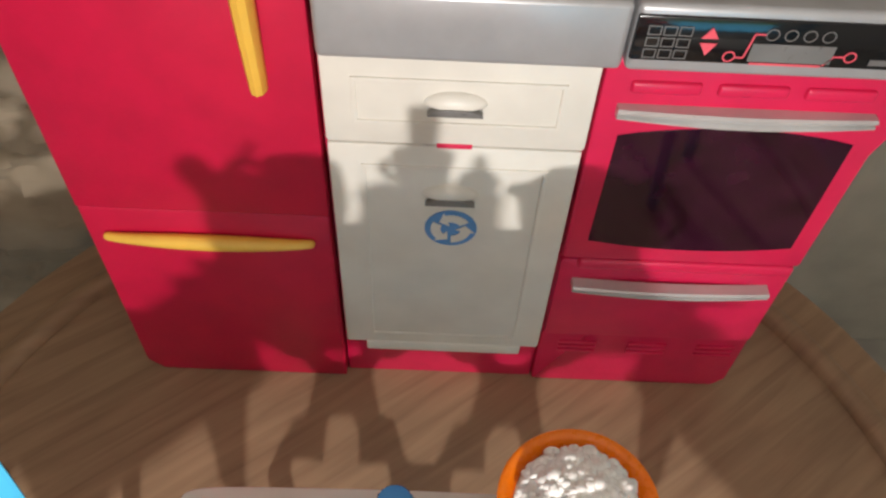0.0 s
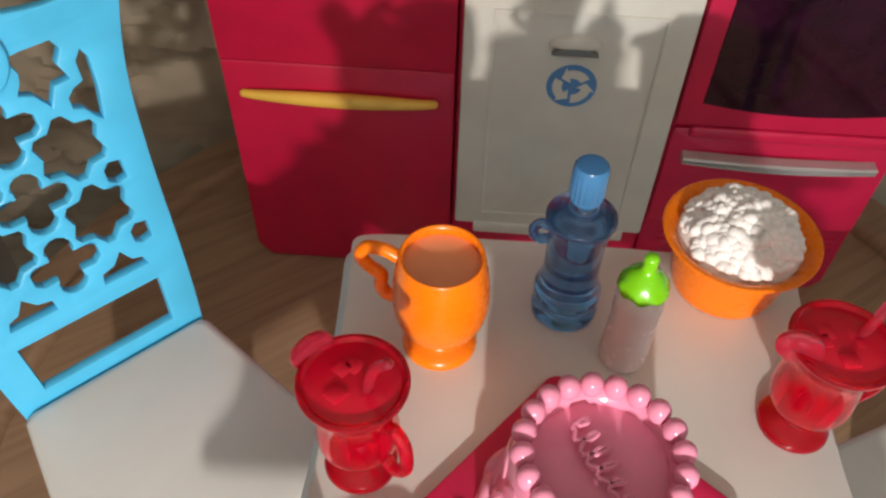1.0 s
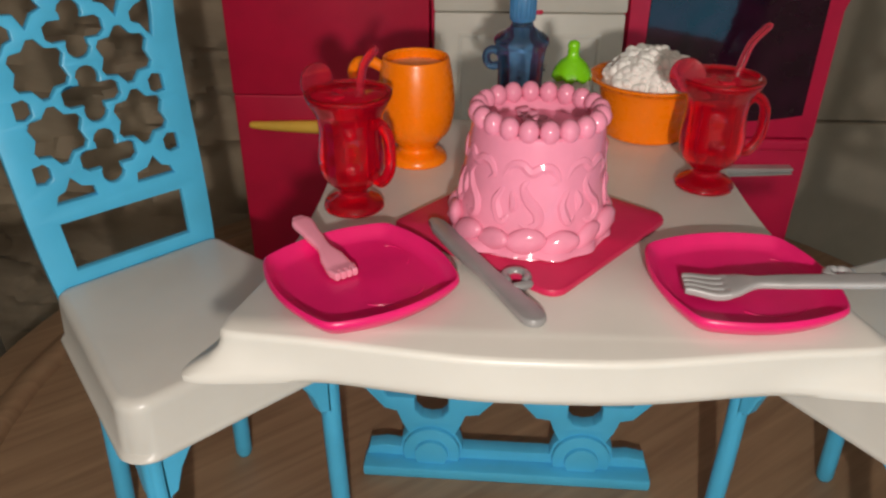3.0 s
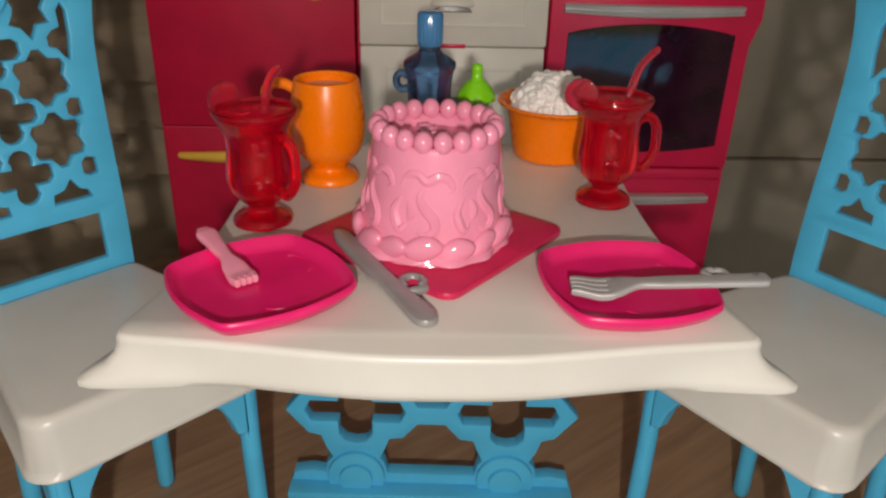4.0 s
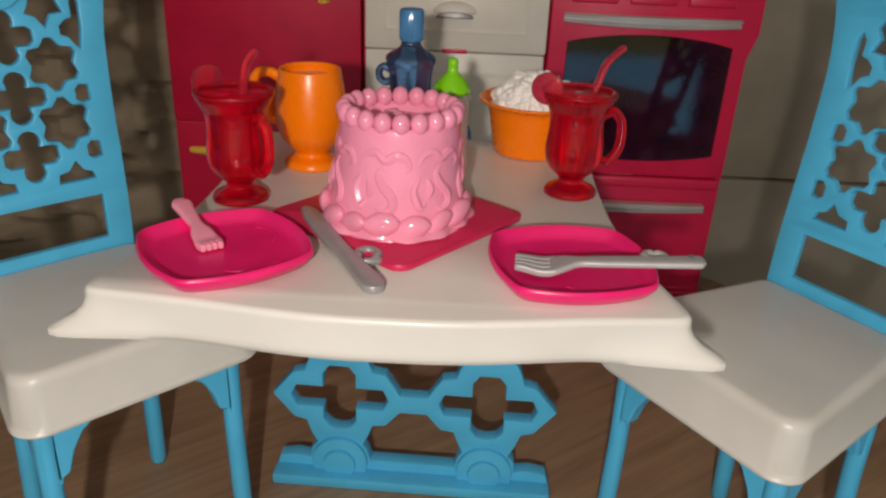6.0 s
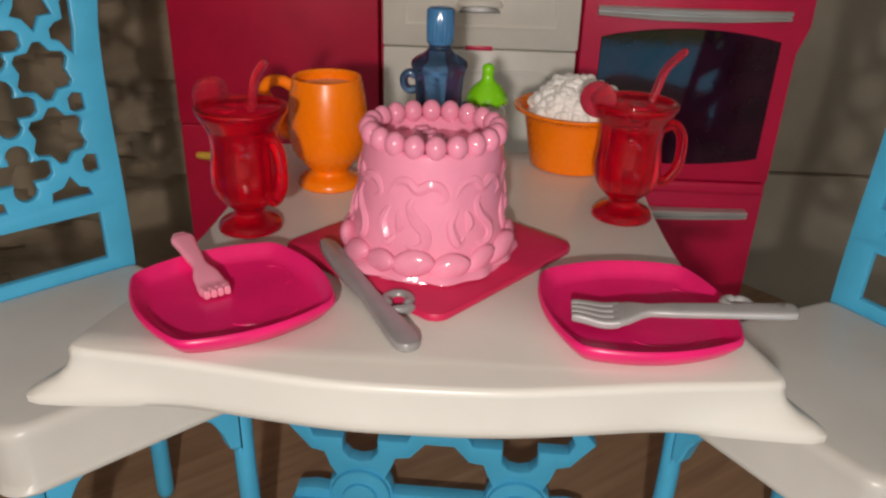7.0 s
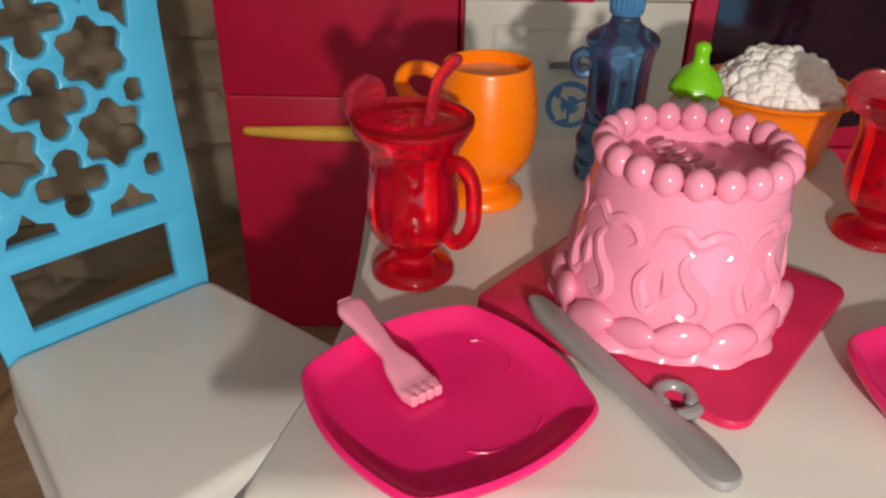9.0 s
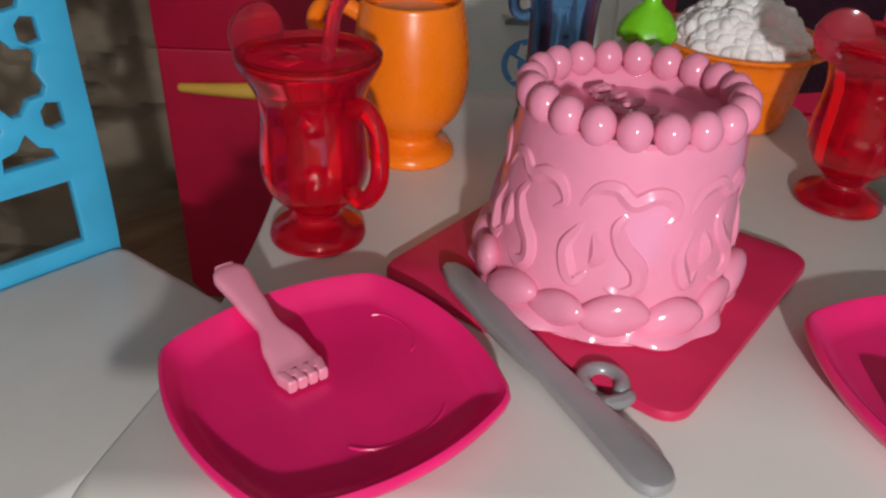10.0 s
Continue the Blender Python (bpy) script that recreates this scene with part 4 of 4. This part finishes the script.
# ---- drinks ----
def drink(x, y, turn, straw_turn, reach, slice_turn, slice_face):
    g = thing("toy_drink", "clear red plastic toy drink in footed mug with straw", "toy drink", x, y, HT, turn, "drinks on the doll table")
    prof = smooth_profile([(0.0, 0.04), (0.55, 0.02), (0.80, 0.02), (0.83, 0.10), (0.76, 0.22), (0.5, 0.36), (0.40, 0.46), (0.44, 0.6), (0.68, 0.82), (0.85, 1.1), (0.9, 1.45), (0.86, 1.9), (0.83, 2.3), (0.88, 2.66), (1.04, 2.98), (1.13, 3.16), (1.14, 3.28), (1.04, 3.3)], 3)
    cup = finish(lathe(prof + [(0.93, 3.18), (0.5, 3.16), (0.0, 3.18)], 48), "cup", RED_GLASS)
    part("cup", cup, RED_GLASS, g)
    core = finish(lathe([(0.0, 0.75), (0.34, 0.78), (0.46, 0.95), (0.5, 1.5), (0.5, 2.3), (0.56, 2.75), (0.0, 2.8)], 12), "hollow", RED_GLASS, 20)
    core.flip_normals()
    part("hollow", core, RED_GLASS, g, "hollow moulded core")
    hd = smooth_line([(0.84, 0, 2.55), (1.12, 0, 2.66), (1.38, 0, 2.4), (1.45, 0, 1.95), (1.4, 0, 1.45), (1.1, 0, 1.05), (0.78, 0, 1.15)], 5)
    part("handle", tube(hd, 0.15, 12), RED_GLASS, g)
    s0 = radians(straw_turn - turn)
    cx, cy = math.cos(s0), math.sin(s0)
    st = smooth_line([(0.3 * reach * cx, 0.3 * reach * cy, 2.9), (0.45 * reach * cx, 0.45 * reach * cy, 3.5), (0.58 * reach * cx, 0.58 * reach * cy, 3.98), (0.75 * reach * cx, 0.75 * reach * cy, 4.22), (reach * cx, reach * cy, 4.46)], 5)
    part("straw", tube(st, 0.115, 10), PINK_GLASS, g, "bent rose straw")
    sl = prism(circle(0, 0, 0.48, 28), -0.06, 0.06, 0.02, 2)
    sa = radians(slice_turn - turn)
    part("fruit_slice", move(sl, Matrix.Translation((1.08 * math.cos(sa), 1.08 * math.sin(sa), 3.38)) @ Matrix.Rotation(radians(slice_face - turn), 4, "Z") @ UPRIGHT), PINK_GLASS, g, "round rose fruit slice")
    for k in range(5):
        a = 2.3 * k
        part("ice", rbox(0.42 * math.cos(a) - 0.2, 0.42 * math.cos(a) + 0.2, 0.42 * math.sin(a) - 0.2, 0.42 * math.sin(a) + 0.2, 3.08, 3.22 + 0.025 * (k % 3), 0.06), RED_LIT_TOP, g)
    # disc added in the lit copy, for lamp light scattered in the top
    part("drink_surface", lathe([(0.0, 3.17), (0.95, 3.17), (1.0, 3.2), (0.95, 3.225), (0.0, 3.215)], 40), RED_LIT_TOP, g, "clear red drink surface, clouded to look lit")
    return g


drink(-1.05, 6.3, -38, -25, 0.85, 148, 42)
drink(8.98, 8.15, 8, 32, 1.5, 197, -20)

# ---- mug ----
mug = thing("toy_mug", "orange plastic footed toy mug with pale drink", "toy mug", 0.45, 9.79, HT, 168)
prof = smooth_profile([(0.0, 0.05), (0.6, 0.0), (0.9, 0.0), (0.93, 0.12), (0.85, 0.25), (0.62, 0.38), (0.58, 0.5), (0.75, 0.7), (1.02, 1.05), (1.14, 1.5), (1.16, 2.0), (1.1, 2.65), (1.02, 3.1), (0.99, 3.24), (0.94, 3.26), (0.89, 3.19)], 3)
part("cup", lathe(prof + [(0.93, 3.0), (0.96, 2.7), (0.5, 2.66), (0, 2.66)], 56), ORANGE, mug)
part("drink_surface", lathe([(0, 2.97), (0.93, 2.97), (0.95, 2.7), (0, 2.7)], 40), DRINK, mug, "pale orange drink surface")
hd = smooth_line([(1.05, 0, 2.86), (1.4, 0, 3.0), (1.82, 0, 2.94), (2.0, 0, 2.62), (1.8, 0, 2.32), (1.5, 0, 2.1), (1.52, 0, 1.75), (1.4, 0, 1.45), (1.12, 0, 1.4)], 5)
part("handle", tube(hd, 0.17, 12), ORANGE, mug)

# ---- water jug ----
jug = thing("toy_water_jug", "clear blue plastic toy water jug with handle and cap", "toy jug", 3.62, 11.15, HT, 180)
prof = smooth_profile([(0.0, 0.03), (0.6, 0.0), (0.82, 0.05), (0.86, 0.25), (0.82, 0.5), (0.80, 0.6), (0.85, 0.75), (0.85, 1.0), (0.78, 1.15), (0.70, 1.6), (0.70, 2.2), (0.72, 2.8), (0.78, 3.2), (0.84, 3.35), (0.84, 3.5), (0.72, 3.62), (0.42, 3.8), (0.33, 3.95), (0.33, 4.15)], 3)
part("bottle", lathe(prof + [(0.0, 4.15)], 48), BLUE_GLASS, jug)
ringz = []
for r, z in ((0.3, 4.02), (0.37, 4.04), (0.385, 4.12), (0.385, 4.18), (0.395, 4.25), (0.395, 4.98), (0.36, 5.06), (0.24, 5.08)):
    ringz.append([((r + (0.015 if k % 2 else -0.015) * (4.1 < z < 5.0)) * math.cos(2 * math.pi * k / 40), (r + (0.015 if k % 2 else -0.015) * (4.1 < z < 5.0)) * math.sin(2 * math.pi * k / 40), z) for k in range(40)])
part("cap", stacked(ringz), BLUE_CAP, jug, "ribbed blue cap")
hd = smooth_line([(0.68, 0, 3.05), (0.9, 0, 3.14), (1.06, 0.0, 3.0), (1.04, 0, 2.75), (0.88, 0, 2.62), (0.68, 0, 2.66)], 5)
part("handle", tube(hd, 0.13, 10), BLUE_GLASS, jug)

# ---- baby bottle ----
baby = thing("toy_baby_bottle", "milky white toy baby bottle with lime green teat", "toy bottle", 5.07, 9.75, HT)
prof = smooth_profile([(0.0, 0.02), (0.4, 0.0), (0.56, 0.04), (0.6, 0.2), (0.58, 0.9), (0.56, 1.6), (0.58, 2.1), (0.56, 2.4), (0.42, 2.68)], 4)
part("bottle", lathe(prof + [(0, 2.74)], 36), MILK, baby)
wave = []
for r, z in ((0.3, 2.7), (0.54, 2.68), (0.6, 2.74), (0.58, 2.84), (0.49, 3.02), (0.37, 3.18), (0.24, 3.28), (0.17, 3.36), (0.16, 3.55), (0.18, 3.66), (0.14, 3.76), (0.05, 3.8)):
    wave.append([(r * math.cos(a), r * math.sin(a), z + (0.06 * math.sin(8 * a) if r > 0.53 else 0)) for a in [2 * math.pi * k / 40 for k in range(40)]])
part("teat", stacked(wave), GREEN, baby, "lime green teat and collar", 60)

# ---- popcorn bowl ----
bowl = thing("toy_popcorn_bowl", "orange plastic toy bowl heaped with white popcorn", "toy bowl", 8.02, 12.52, HT)
prof = smooth_profile([(0.0, 0.06), (1.0, 0.0), (1.32, 0.03), (1.4, 0.15), (1.5, 0.7), (1.6, 1.3), (1.7, 1.72), (1.92, 1.83), (2.02, 1.9), (2.0, 1.97), (1.82, 1.94), (1.66, 1.8)], 3)
part("bowl", lathe(prof + [(1.5, 1.45), (0, 1.35)], 56), ORANGE, bowl)
rng = random.Random(5)
ico = bmesh.new()
bmesh.ops.create_icosphere(ico, subdivisions=2, radius=1.0)
ico.verts.ensure_lookup_table()
base_v = [v.co.copy() for v in ico.verts]
base_f = [[v.index for v in fc.verts] for fc in ico.faces]
ico.free()
verts, faces = [], []


def dome(r):
    return 1.68 + 0.98 * (1 - (r / 1.6) ** 2.4)


for k in range(620):
    r, a = 1.46 * math.sqrt(rng.random()), rng.random() * 2 * math.pi
    s = rng.uniform(0.11, 0.19)
    c = Vector((r * math.cos(a), r * math.sin(a), dome(r) + rng.uniform(-0.05, 0.09) + 0.08 * math.sin(7 * r * math.cos(a)) * math.sin(6 * r * math.sin(a))))
    st = Vector((rng.uniform(0.7, 1.35), rng.uniform(0.7, 1.35), rng.uniform(0.7, 1.35))) * s
    o = len(verts)
    verts += [tuple((c + Vector((v.x * st.x, v.y * st.y, v.z * st.z))) * CM) for v in base_v]
    faces += [[i + o for i in fc] for fc in base_f]
pm = bpy.data.meshes.new("popcorn")
pm.from_pydata(verts, [], faces)
pm.materials.append(POPCORN)
for fc in pm.polygons:
    fc.use_smooth = True
heap = part("popcorn", pm, POPCORN, bowl, "heap of white popcorn")
tagged(heap, kind="stuff")
part("heap_core", lathe([(0, 1.4), (1.45, 1.5), (1.6, 1.7)] + [(r, dome(r)) for r in (1.5, 1.3, 1.0, 0.6, 0.3)] + [(0, dome(0))], 40), POPCORN, bowl)
